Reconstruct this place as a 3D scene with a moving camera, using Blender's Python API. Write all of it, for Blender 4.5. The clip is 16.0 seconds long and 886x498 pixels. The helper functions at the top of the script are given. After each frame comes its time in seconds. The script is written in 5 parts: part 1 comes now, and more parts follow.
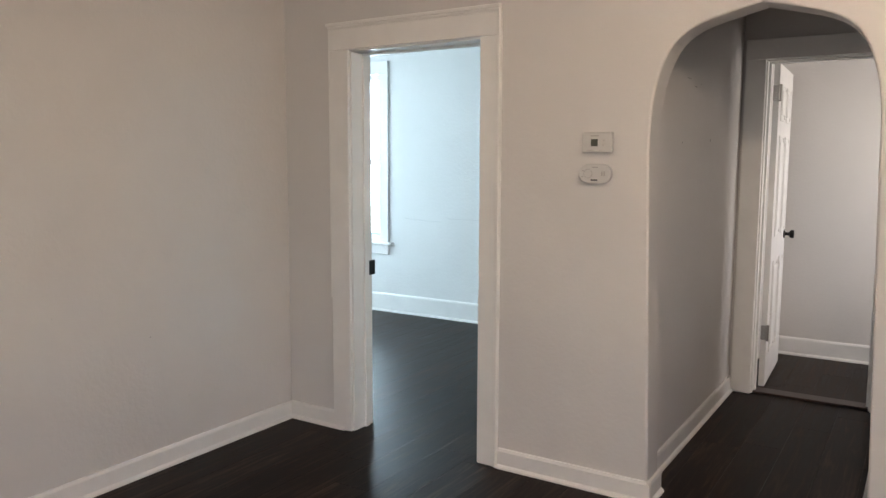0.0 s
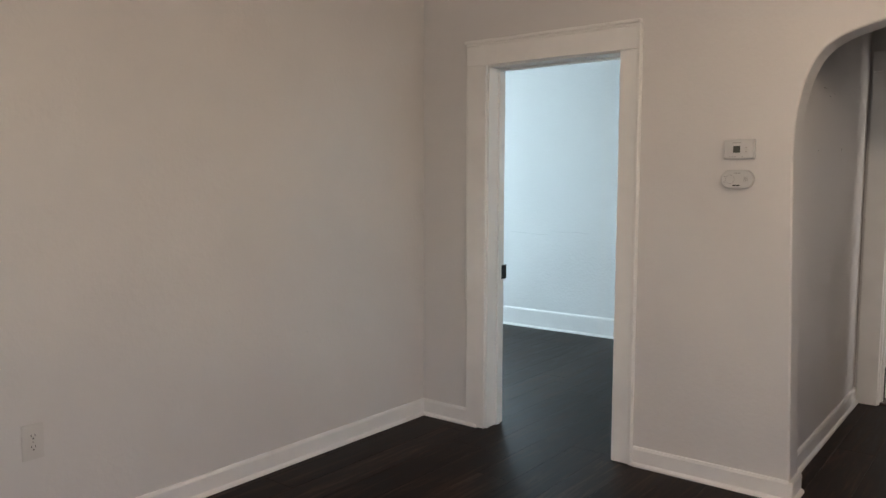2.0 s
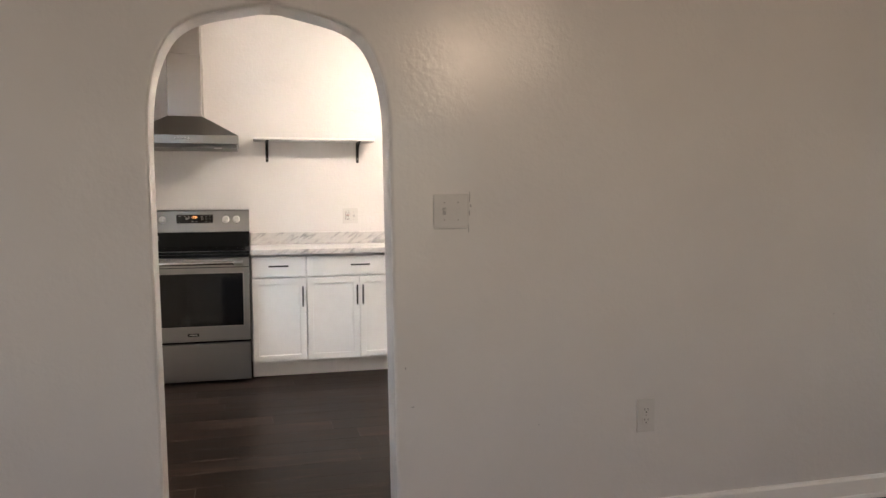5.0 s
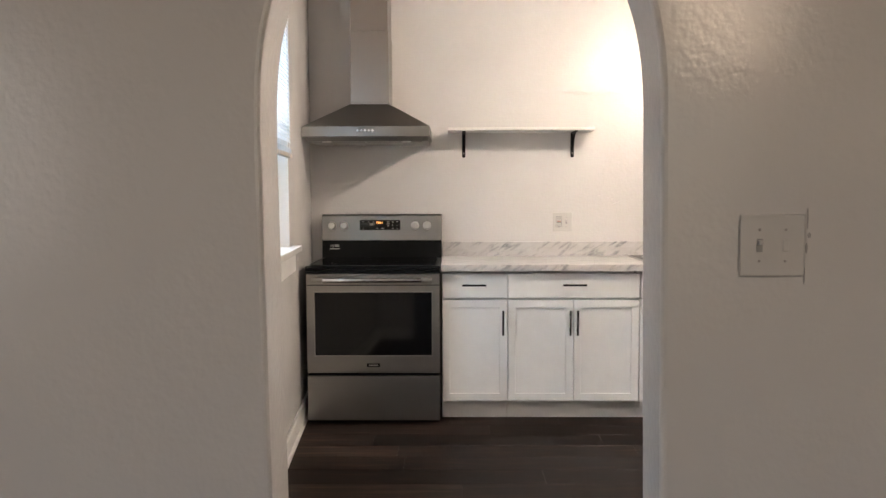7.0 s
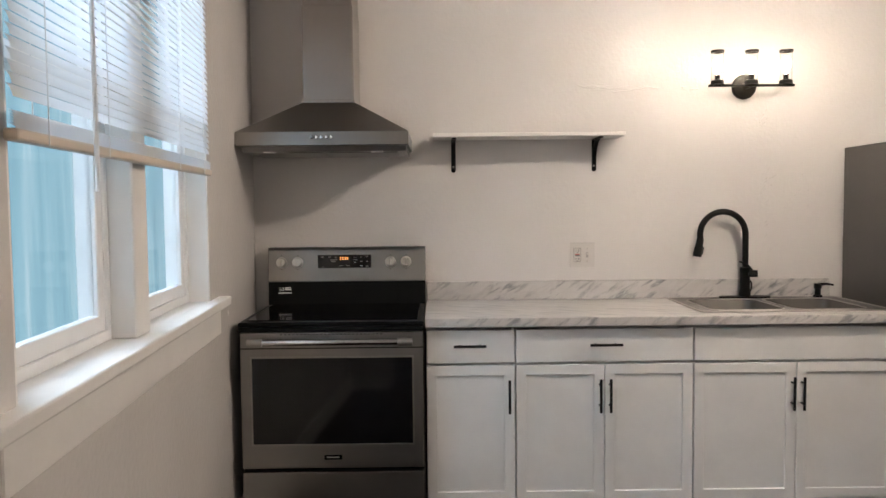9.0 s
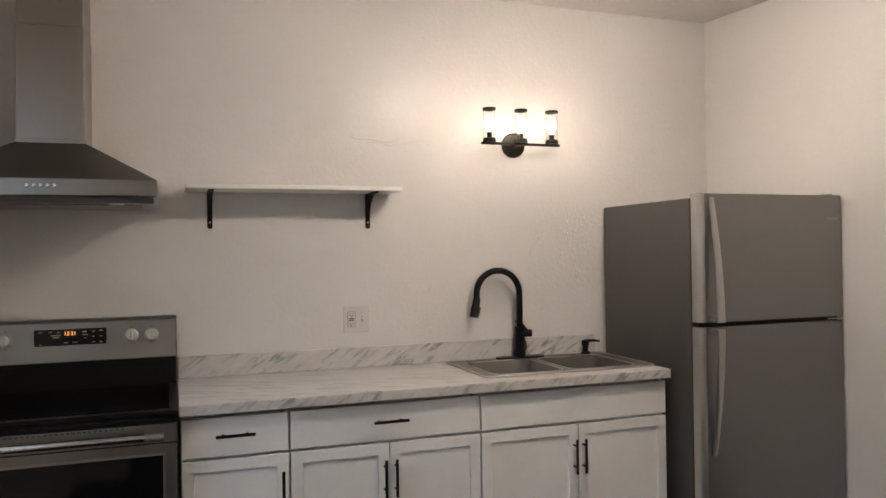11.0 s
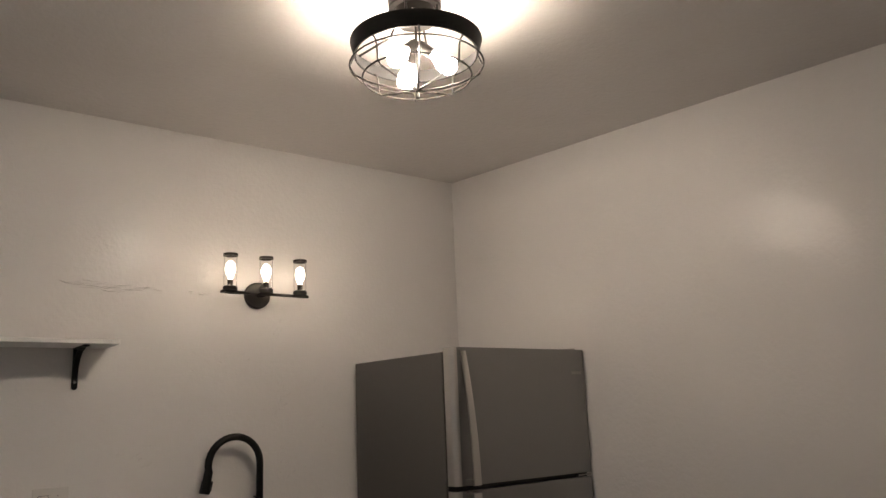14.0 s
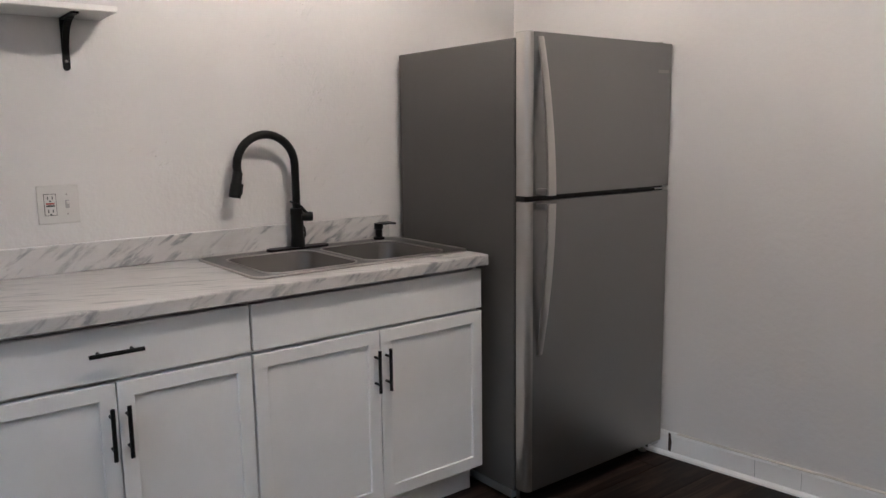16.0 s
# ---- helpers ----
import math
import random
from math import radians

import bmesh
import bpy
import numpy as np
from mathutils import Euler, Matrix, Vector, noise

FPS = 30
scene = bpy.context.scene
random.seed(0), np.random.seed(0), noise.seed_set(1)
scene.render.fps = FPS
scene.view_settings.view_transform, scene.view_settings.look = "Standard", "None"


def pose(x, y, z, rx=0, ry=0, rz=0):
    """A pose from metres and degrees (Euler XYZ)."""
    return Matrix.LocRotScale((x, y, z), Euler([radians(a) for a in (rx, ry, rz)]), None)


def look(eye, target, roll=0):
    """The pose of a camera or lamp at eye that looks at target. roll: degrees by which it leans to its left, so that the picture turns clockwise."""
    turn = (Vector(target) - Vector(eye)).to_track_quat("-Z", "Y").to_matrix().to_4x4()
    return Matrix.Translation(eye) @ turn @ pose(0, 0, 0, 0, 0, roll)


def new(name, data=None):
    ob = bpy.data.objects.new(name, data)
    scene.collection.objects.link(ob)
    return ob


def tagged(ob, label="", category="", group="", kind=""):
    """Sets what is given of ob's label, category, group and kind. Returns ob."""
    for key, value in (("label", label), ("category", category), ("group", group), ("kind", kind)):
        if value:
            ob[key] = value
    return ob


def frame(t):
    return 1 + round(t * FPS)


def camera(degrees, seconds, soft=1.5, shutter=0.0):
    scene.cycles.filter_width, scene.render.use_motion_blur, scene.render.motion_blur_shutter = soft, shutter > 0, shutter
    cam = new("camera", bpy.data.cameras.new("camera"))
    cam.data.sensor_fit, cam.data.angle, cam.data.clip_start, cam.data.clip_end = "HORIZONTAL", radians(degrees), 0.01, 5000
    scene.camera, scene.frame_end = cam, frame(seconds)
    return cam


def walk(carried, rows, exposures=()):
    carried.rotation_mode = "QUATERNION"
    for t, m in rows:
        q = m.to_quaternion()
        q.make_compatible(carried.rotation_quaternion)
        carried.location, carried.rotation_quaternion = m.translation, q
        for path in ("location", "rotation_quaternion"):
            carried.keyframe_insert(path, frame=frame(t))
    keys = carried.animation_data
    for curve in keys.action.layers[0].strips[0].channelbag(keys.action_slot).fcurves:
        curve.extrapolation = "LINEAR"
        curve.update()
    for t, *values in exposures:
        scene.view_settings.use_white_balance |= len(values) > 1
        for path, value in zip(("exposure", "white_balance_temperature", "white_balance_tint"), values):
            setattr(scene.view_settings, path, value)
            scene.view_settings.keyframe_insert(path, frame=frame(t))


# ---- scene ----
cam = camera(60.3, 16.0)
PATH = [
    (0, (6.384, 0.62, 1.413), (5.318, 2.296, 1.183), 0.2),
    (0.5, (6.351, 0.57, 1.395), (5.28, 2.249, 1.205), 0.3),
    (1, (6.323, 0.497, 1.373), (5.247, 2.173, 1.194), 0.3),
    (1.5, (6.29, 0.398, 1.358), (5.155, 2.036, 1.18), 0.2),
    (2, (6.235, 0.27, 1.346), (5.012, 1.842, 1.171), 0.2),
    (2.5, (6.219, 0.192, 1.33), (4.856, 1.645, 1.156), 0.2),
    (3, (6.223, 0.149, 1.335), (4.716, 1.452, 1.157), 0.1),
    (3.5, (6.239, 0.131, 1.276), (4.585, 1.246, 1.131), -0.2),
    (4, (6.240, 0.082, 1.265), (4.479, 1.019, 1.131), -0.6),
    (4.5, (6.195, 0.021, 1.256), (4.338, 0.753, 1.125), -0.5),
    (5, (6.074, -0.001, 1.249), (4.139, 0.489, 1.122), -0.3),
    (7.3, (4.759, 0.082, 1.314), (2.765, 0.035, 1.178), -0.3),
    (7.7, (4.49, 0.097, 1.299), (2.495, 0.037, 1.171), -0.4),
    (8.2, (4.182, 0.066, 1.331), (2.187, 0.009, 1.201), -0.4),
    (10.3, (3.472, 0.041, 1.406), (1.511, 0.435, 1.385), -0.8),
    (10.5, (3.448, 0.028, 1.406), (1.506, 0.506, 1.398), -0.8),
    (11, (3.439, -0.024, 1.433), (1.556, 0.65, 1.443), -0.8),
    (11.5, (3.424, -0.068, 1.443), (1.616, 0.784, 1.514), -0.9),
    (12, (3.419, -0.039, 1.466), (1.677, 0.93, 1.617), -1.1),
    (12.5, (3.378, -0.028, 1.481), (1.715, 1.052, 1.741), -1.5),
    (13, (3.353, -0.01, 1.495), (1.749, 1.134, 1.84), -1.8),
    (13.5, (3.293, 0.007, 1.461), (1.744, 1.203, 1.876), -2.1),
    (14, (3.221, 0.145, 1.414), (1.68, 1.35, 1.83), -2.3),
    (14.5, (3.128, 0.249, 1.37), (1.575, 1.475, 1.658), -2.0),
    (15, (3.025, 0.31, 1.299), (1.45, 1.538, 1.397), -1.6),
    (15.5, (2.849, 0.303, 1.277), (1.271, 1.524, 1.155), -1.2),
    (16, (2.653, 0.269, 1.342), (1.087, 1.477, 1.04), -0.8),
]
LIGHT = [(0, 1.96, 6450, 14), (0.5, 1.83, 6450, 14), (1.5, 1.73, 6450, 14), (3, 1.64, 6480, 14), (4, 1.46, 6740, 14), (5, 1.38, 6650, 14), (7.3, 1.0, 6620, 14), (8.2, 0.74, 6560, 14), (10.3, 0.28, 6550, 14), (11, 0.20, 6550, 14), (12, -0.02, 6600, 14),
         (12.7, -0.52, 6800, 14), (13.3, -0.72, 6800, 14), (14, -0.72, 6800, 14), (14.6, -0.66, 6400, 14), (15.0, -0.62, 6200, 14), (15.5, -0.16, 6050, 14), (16, 0.22, 5950, 14)]
walk(cam, [(t, look(eye, target, roll)) for t, eye, target, roll in PATH], LIGHT)

# ---- world, lights, exposure ----
world = bpy.data.worlds.new("world")
scene.world = world
world.use_nodes = True
wn = world.node_tree.nodes
sky = wn.new("ShaderNodeTexSky")
sky.sky_type, sky.sun_disc, sky.sun_elevation, sky.sun_rotation = "NISHITA", False, radians(40), radians(60)
world.node_tree.links.new(sky.outputs[0], wn["Background"].inputs[0])
wn["Background"].inputs[1].default_value = 0.1


def area_lamp(name, m, w, h, power, colour):
    d = bpy.data.lights.new(name, "AREA")
    d.shape, d.size, d.size_y, d.energy, d.color = "RECTANGLE", w, h, power, colour
    ob = new(name, d)
    ob.matrix_world = m
    return ob


# daylight in the openings of the windows
area_lamp("daylight_kitchen", look((1.75, -2.3, 2.5), (1.75, -0.8, 1.55)), 3.2, 1.4, 74, (0.66, 0.84, 1.0))
area_lamp("daylight_bedroom", look((1.62, 6.52, 1.45), (1.75, 4.0, 1.1)), 0.8, 1.5, 16.5, (0.66, 0.89, 1.0))
area_lamp("daylight_bedroom_side", look((0.27, 5.0, 1.45), (2.0, 5.0, 1.2)), 0.9, 1.5, 20, (0.66, 0.89, 1.0))
area_lamp("daylight_living", look((8.35, 1.2, 1.5), (6.0, 1.2, 1.3)), 1.7, 1.4, 1.2, (1.0, 0.91, 0.83))
area_lamp("daylight_living_south", look((5.9, -2.72, 1.5), (5.7, 0.0, 1.3)), 1.7, 1.4, 8.0, (1.0, 0.92, 0.85))
# added fill lamp that brightens the back room; its source is out of view
area_lamp("closet_fill", look((7.35, 6.1, 1.5), (6.0, 6.1, 1.3)), 0.5, 0.9, 5.2, (1.0, 0.94, 0.86))

BULB_POWER = 505.0

# ---- materials ----


def material(name, colour, rough=0.5, metal=0.0):
    m = bpy.data.materials.new(name)
    m.use_nodes = True
    b = m.node_tree.nodes["Principled BSDF"]
    b.inputs["Base Color"].default_value = (*colour, 1)
    b.inputs["Roughness"].default_value = rough
    b.inputs["Metallic"].default_value = metal
    return m, m.node_tree.nodes, m.node_tree.links, b


def coords(n, l, scale=(1, 1, 1), rot=(0, 0, 0)):
    t, mp = n.new("ShaderNodeTexCoord"), n.new("ShaderNodeMapping")
    mp.inputs["Scale"].default_value, mp.inputs["Rotation"].default_value = scale, rot
    l.new(t.outputs["Object"], mp.inputs["Vector"])
    return mp.outputs["Vector"]


def noise_of(n, l, vec, scale, detail=4.0, rough=0.5, distortion=0.0):
    t = n.new("ShaderNodeTexNoise")
    t.inputs["Scale"].default_value, t.inputs["Detail"].default_value = scale, detail
    t.inputs["Roughness"].default_value, t.inputs["Distortion"].default_value = rough, distortion
    l.new(vec, t.inputs["Vector"])
    return t.outputs["Fac"]


def ramp(n, l, fac, stops):
    r = n.new("ShaderNodeValToRGB")
    e = r.color_ramp.elements
    while len(e) < len(stops):
        e.new(0.5)
    for el, (p, c) in zip(e, stops):
        el.position, el.color = p, (*c, 1) if len(c) == 3 else c
    l.new(fac, r.inputs["Fac"])
    return r.outputs["Color"]


def span(n, l, fac, a, b, lo, hi):
    r = n.new("ShaderNodeMapRange")
    r.interpolation_type = "SMOOTHSTEP"
    for key, v in (("From Min", a), ("From Max", b), ("To Min", lo), ("To Max", hi)):
        r.inputs[key].default_value = v
    l.new(fac, r.inputs["Value"])
    return r.outputs["Result"]


def bump(n, l, b, height, strength, distance):
    k = n.new("ShaderNodeBump")
    k.inputs["Strength"].default_value, k.inputs["Distance"].default_value = strength, distance
    l.new(height, k.inputs["Height"])
    if b.inputs["Normal"].is_linked:
        l.new(b.inputs["Normal"].links[0].from_socket, k.inputs["Normal"])
    l.new(k.outputs["Normal"], b.inputs["Normal"])


def painted_plaster(name, a, c, rough, relief, gloss=0.5):
    """Rolled paint over old plaster: orange peel and slow waves."""
    m, n, l, b = material(name, a, rough)
    b.inputs["Specular IOR Level"].default_value = gloss
    v = coords(n, l)
    big = noise_of(n, l, v, 1.3, 3, 0.6)
    l.new(ramp(n, l, big, [(0.3, a), (0.7, c)]), b.inputs["Base Color"])
    dull = noise_of(n, l, v, 2.3, 4, 0.6)
    l.new(span(n, l, dull, 0.25, 0.75, rough, rough + 0.05), b.inputs["Roughness"])
    bump(n, l, b, noise_of(n, l, v, 120, 1, 0.5), 0.10 * relief, 0.003)
    bump(n, l, b, noise_of(n, l, v, 50, 1, 0.5), 0.16 * relief, 0.006)
    bump(n, l, b, noise_of(n, l, v, 1.7, 1, 0.4), 0.30 * relief, 0.05)
    return m


WALL = painted_plaster("white_wall_paint", (0.68, 0.658, 0.638), (0.645, 0.62, 0.60), 0.38, 1.1, 0.25)
WALL_GLOSS = painted_plaster("glossy_white_wall_paint", (0.68, 0.658, 0.638), (0.645, 0.62, 0.60), 0.225, 1.3, 0.16)
WALL_SHEEN = painted_plaster("semi_gloss_wall_paint", (0.68, 0.658, 0.638), (0.645, 0.62, 0.60), 0.215, 1.0, 0.5)
WALL_COOL = painted_plaster("white_bedroom_paint", (0.74, 0.735, 0.725), (0.71, 0.705, 0.69), 0.45, 1.6, 0.25)
CEIL = painted_plaster("ceiling_paint", (0.62, 0.595, 0.57), (0.585, 0.56, 0.535), 0.215, 1.4, 0.5)


def satin_trim(name, colour, rough):
    m, n, l, b = material(name, colour, rough)
    v = coords(n, l)
    big = noise_of(n, l, v, 5, 4, 0.6)
    d = tuple(x * 0.93 for x in colour)
    l.new(ramp(n, l, big, [(0.35, colour), (0.75, d)]), b.inputs["Base Color"])
    bump(n, l, b, noise_of(n, l, coords(n, l, (30, 30, 30)), 2.0, 3), 0.12, 0.003)
    return m


TRIM = satin_trim("white_gloss_trim", (0.84, 0.825, 0.80), 0.33)
CABINET = satin_trim("white_cabinet_paint", (0.80, 0.795, 0.78), 0.38)
PLATE = satin_trim("ivory_plastic", (0.60, 0.578, 0.552), 0.4)
CREAM = satin_trim("cream_blind_plastic", (0.60, 0.52, 0.44), 0.45)
DEVICE = satin_trim("white_device_plastic", (0.57, 0.56, 0.545), 0.4)
VINYL = satin_trim("white_window_vinyl", (0.82, 0.83, 0.83), 0.35)
SHELF = satin_trim("white_shelf_laminate", (0.80, 0.78, 0.75), 0.4)
ZINC = material("galvanised_steel", (0.55, 0.55, 0.55), 0.4, 0.9)[0]


def floor_wood():
    m, n, l, b = material("dark_vinyl_plank", (0.03, 0.024, 0.02), 0.33)
    info = n.new("ShaderNodeObjectInfo")
    geo = n.new("ShaderNodeNewGeometry")
    t = n.new("ShaderNodeTexCoord")
    add = n.new("ShaderNodeVectorMath")
    add.operation = "MULTIPLY_ADD"
    comb = n.new("ShaderNodeCombineXYZ")
    s = n.new("ShaderNodeMath")
    s.operation = "ADD"
    l.new(info.outputs["Random"], s.inputs[0]), l.new(geo.outputs["Random Per Island"], s.inputs[1])
    for k in ("X", "Y", "Z"):
        l.new(s.outputs[0], comb.inputs[k])
    l.new(comb.outputs[0], add.inputs[0])
    add.inputs[1].default_value = (7.0, 13.0, 5.0)
    l.new(t.outputs["Object"], add.inputs[2])
    mp = n.new("ShaderNodeMapping")
    mp.inputs["Scale"].default_value = (22, 1.6, 1)
    l.new(add.outputs[0], mp.inputs["Vector"])
    grain = noise_of(n, l, mp.outputs[0], 1.6, 8, 0.65, 0.5)
    col = ramp(n, l, grain, [(0.30, (0.004, 0.0028, 0.0023)), (0.5, (0.016, 0.0105, 0.0084)), (0.70, (0.062, 0.041, 0.032))])
    hsv = n.new("ShaderNodeHueSaturation")
    l.new(col, hsv.inputs["Color"])
    l.new(span(n, l, s.outputs[0], 0, 2, 0.55, 1.45), hsv.inputs["Value"])
    l.new(hsv.outputs[0], b.inputs["Base Color"])
    l.new(span(n, l, grain, 0.2, 0.8, 0.29, 0.46), b.inputs["Roughness"])
    bump(n, l, b, grain, 0.12, 0.002)
    dust = noise_of(n, l, t.outputs["Object"], 2.2, 5, 0.6)
    b.inputs["Specular IOR Level"].default_value = 0.06
    bump(n, l, b, dust, 0.04, 0.02)
    return m


FLOOR = floor_wood()
SUBFLOOR = material("dark_floor_joint", (0.008, 0.007, 0.006), 0.6)[0]


def marble():
    m, n, l, b = material("marble_laminate", (0.7, 0.68, 0.66), 0.3)
    vein = Vector((0.36, 0.84, 0)).normalized()
    side = Vector((0.36, 0.84, 0)).cross(Vector((0, 0.8, 0.6))).normalized()
    turn = Matrix((side, vein, side.cross(vein))).to_euler()

    def along_vein(sc):
        first, second = n.new("ShaderNodeMapping"), n.new("ShaderNodeMapping")
        first.inputs["Rotation"].default_value = turn
        second.inputs["Scale"].default_value = sc
        l.new(coords(n, l), first.inputs["Vector"])
        l.new(first.outputs[0], second.inputs["Vector"])
        return second.outputs[0]
    v = along_vein((2.2, 1.0, 2.2))
    warp = noise_of(n, l, v, 5, 5, 0.6, 1.2)
    fine = noise_of(n, l, along_vein((36, 3.0, 6.0)), 2.0, 5, 0.6, 0.35)
    mid = noise_of(n, l, along_vein((9.0, 1.6, 3.0)), 2.6, 5, 0.6, 0.8)
    mul = n.new("ShaderNodeMath")
    mul.operation = "MULTIPLY"
    l.new(span(n, l, fine, 0.47, 0.66, 0, 1), mul.inputs[0])
    l.new(span(n, l, mid, 0.36, 0.66, 0.10, 1), mul.inputs[1])
    col = ramp(n, l, mul.outputs[0], [(0.0, (0.57, 0.552, 0.535)), (0.35, (0.42, 0.412, 0.405)), (1.0, (0.22, 0.225, 0.235))])
    mix = n.new("ShaderNodeMix")
    mix.data_type, mix.blend_type = "RGBA", "MULTIPLY"
    mix.inputs["Factor"].default_value = 0.5
    l.new(col, mix.inputs["A"])
    l.new(ramp(n, l, warp, [(0.35, (1, 1, 1)), (0.75, (0.78, 0.76, 0.75))]), mix.inputs["B"])
    l.new(mix.outputs["Result"], b.inputs["Base Color"])
    return m


MARBLE = marble()


def brushed(name, colour, rough, along, metal=1.0):
    m, n, l, b = material(name, colour, rough, metal)
    g = noise_of(n, l, coords(n, l, along), 1.0, 4, 0.6)
    l.new(span(n, l, g, 0.25, 0.75, rough - 0.02, rough + 0.03), b.inputs["Roughness"])
    d = tuple(x * 0.985 for x in colour)
    l.new(ramp(n, l, g, [(0.3, d), (0.7, colour)]), b.inputs["Base Color"])
    smear = noise_of(n, l, coords(n, l), 3.5, 3)
    bump(n, l, b, smear, 0.035, 0.01)
    return m


STEEL = brushed("brushed_stainless", (0.30, 0.288, 0.274), 0.30, (90, 2, 90))
STEEL_V = brushed("fridge_stainless", (0.285, 0.280, 0.275), 0.36, (300, 300, 2))
STEEL_TUBE = brushed("hood_stainless", (0.36, 0.325, 0.295), 0.34, (300, 300, 2))
SINK = brushed("sink_stainless", (0.20, 0.19, 0.178), 0.31, (40, 40, 40))
STEEL_LIGHT = brushed("light_brushed_steel", (0.60, 0.575, 0.55), 0.30, (4, 4, 4))
CHROME = material("polished_steel", (0.7, 0.69, 0.67), 0.16, 1.0)[0]
NICKEL = brushed("satin_nickel", (0.38, 0.36, 0.34), 0.35, (80, 80, 80))
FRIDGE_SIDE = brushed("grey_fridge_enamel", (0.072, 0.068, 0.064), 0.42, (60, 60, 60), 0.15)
BLACK = satin_trim("matte_black_metal", (0.007, 0.0068, 0.0066), 0.42)
LINER = satin_trim("dark_lamp_liner", (0.007, 0.0068, 0.0066), 0.6)
BRONZE = satin_trim("dark_bronze_metal", (0.014, 0.012, 0.0105), 0.4)
for dark in (BLACK, BRONZE):
    dark.node_tree.nodes["Principled BSDF"].inputs["Specular IOR Level"].default_value = 0.16
BLACK_GLASS = material("black_ceramic_glass", (0.004, 0.004, 0.0045), 0.07)[0]
BLACK_GLASS.node_tree.nodes["Principled BSDF"].inputs["Specular IOR Level"].default_value = 0.4
BLACK_ENAMEL = satin_trim("black_enamel", (0.006, 0.006, 0.006), 0.30)
BLACK_ENAMEL.node_tree.nodes["Principled BSDF"].inputs["Specular IOR Level"].default_value = 0.10
RUBBER = material("black_rubber", (0.012, 0.012, 0.012), 0.7)[0]
DARK_INK = material("dark_print", (0.03, 0.03, 0.03), 0.6)[0]
GREY_INK = material("grey_print", (0.35, 0.34, 0.33), 0.6)[0]
WHITE_INK = material("white_print", (0.75, 0.75, 0.74), 0.5)[0]
RED = material("red_button", (0.35, 0.03, 0.02), 0.4)[0]
KNOB_FACE = brushed("knob_metal", (0.62, 0.60, 0.57), 0.31, (120, 120, 120))
LCD = material("lcd_grey", (0.07, 0.075, 0.06), 0.25)[0]
MESH_FILTER = brushed("hood_filter", (0.34, 0.33, 0.32), 0.45, (200, 200, 200))
BLIND = material("blind_slat_vinyl", (0.80, 0.80, 0.79), 0.4)[0]
bl_n, bl_l = BLIND.node_tree.nodes, BLIND.node_tree.links
bl_t, bl_m = bl_n.new("ShaderNodeBsdfTranslucent"), bl_n.new("ShaderNodeMixShader")
bl_t.inputs["Color"].default_value, bl_m.inputs["Fac"].default_value = (0.55, 0.60, 0.66, 1), 0.4
bl_l.new(bl_n["Principled BSDF"].outputs[0], bl_m.inputs[1]), bl_l.new(bl_t.outputs[0], bl_m.inputs[2])
bl_l.new(bl_m.outputs[0], bl_n["Material Output"].inputs["Surface"])
WOOD_STRIP = satin_trim("reddish_threshold_wood", (0.035, 0.018, 0.013), 0.4)
PUTTY = satin_trim("yellowed_caulk", (0.68, 0.62, 0.55), 0.5)


def clear_glass(name, rough=0.0, ior=1.45):
    m, n, l, b = material(name, (1, 1, 1), rough)
    b.inputs["Transmission Weight"].default_value = 1.0
    b.inputs["IOR"].default_value = ior
    return m


GLASS = clear_glass("window_glass", 0.0, 1.12)
LAMP_GLASS = clear_glass("lamp_glass", 0.0, 1.15)


def glowing(name, colour, strength):
    m, n, l, b = material(name, (0.9, 0.88, 0.84), 0.4)
    b.inputs["Emission Color"].default_value = (*colour, 1)
    b.inputs["Emission Strength"].default_value = strength
    return m


BULB = glowing("warm_bulb_glass", (1.0, 0.88, 0.74), BULB_POWER)
BULB_SCONCE = glowing("warm_sconce_bulb", (1.0, 0.84, 0.66), BULB_POWER * 0.15)
GLOBE = glowing("warm_globe", (1.0, 0.78, 0.57), 50.0)
DIGITS = glowing("amber_digits", (1.0, 0.35, 0.05), 2.2)


def backdrop_mat():
    m, n, l, b = material("pale_outdoor_haze", (0.0, 0.0, 0.0), 1.0)
    v = coords(n, l, (2.2, 2.2, 0.12))
    f = noise_of(n, l, v, 2.6, 4, 0.6)
    c = ramp(n, l, f, [(0.3, (0.16, 0.32, 0.40)), (0.55, (0.22, 0.40, 0.48)), (0.75, (0.36, 0.51, 0.57))])
    l.new(c, b.inputs["Emission Color"])
    b.inputs["Emission Strength"].default_value = 0.95
    return m


OUTSIDE = backdrop_mat()

# ---- mesh helpers ----


def part(name, bm, mat, parent=None, label="", smooth=False):
    me = bpy.data.meshes.new(name)
    bmesh.ops.recalc_face_normals(bm, faces=bm.faces)
    if smooth:
        for f in bm.faces:
            f.smooth = True
        for e in bm.edges:
            if len(e.link_faces) == 2 and e.calc_face_angle(0) > 0.6:
                e.smooth = False
    bm.to_mesh(me)
    bm.free()
    me.materials.append(mat)
    ob = new(name, me)
    if parent is not None:
        ob.parent = parent
        root = parent
        m = Matrix.Identity(4)
        while root is not None:
            m = root.matrix_basis @ m if root.parent is None else m
            root = root.parent
        ob.matrix_parent_inverse = m.inverted() if parent.parent is None else Matrix.Identity(4)
    if label:
        ob["label"] = label
    return ob


def thing(name, at, label, category, group=""):
    ob = new(name)
    ob.empty_display_size = 0.1
    ob.location = at
    ob.matrix_basis = Matrix.Translation(at)
    return tagged(ob, label, category, group)


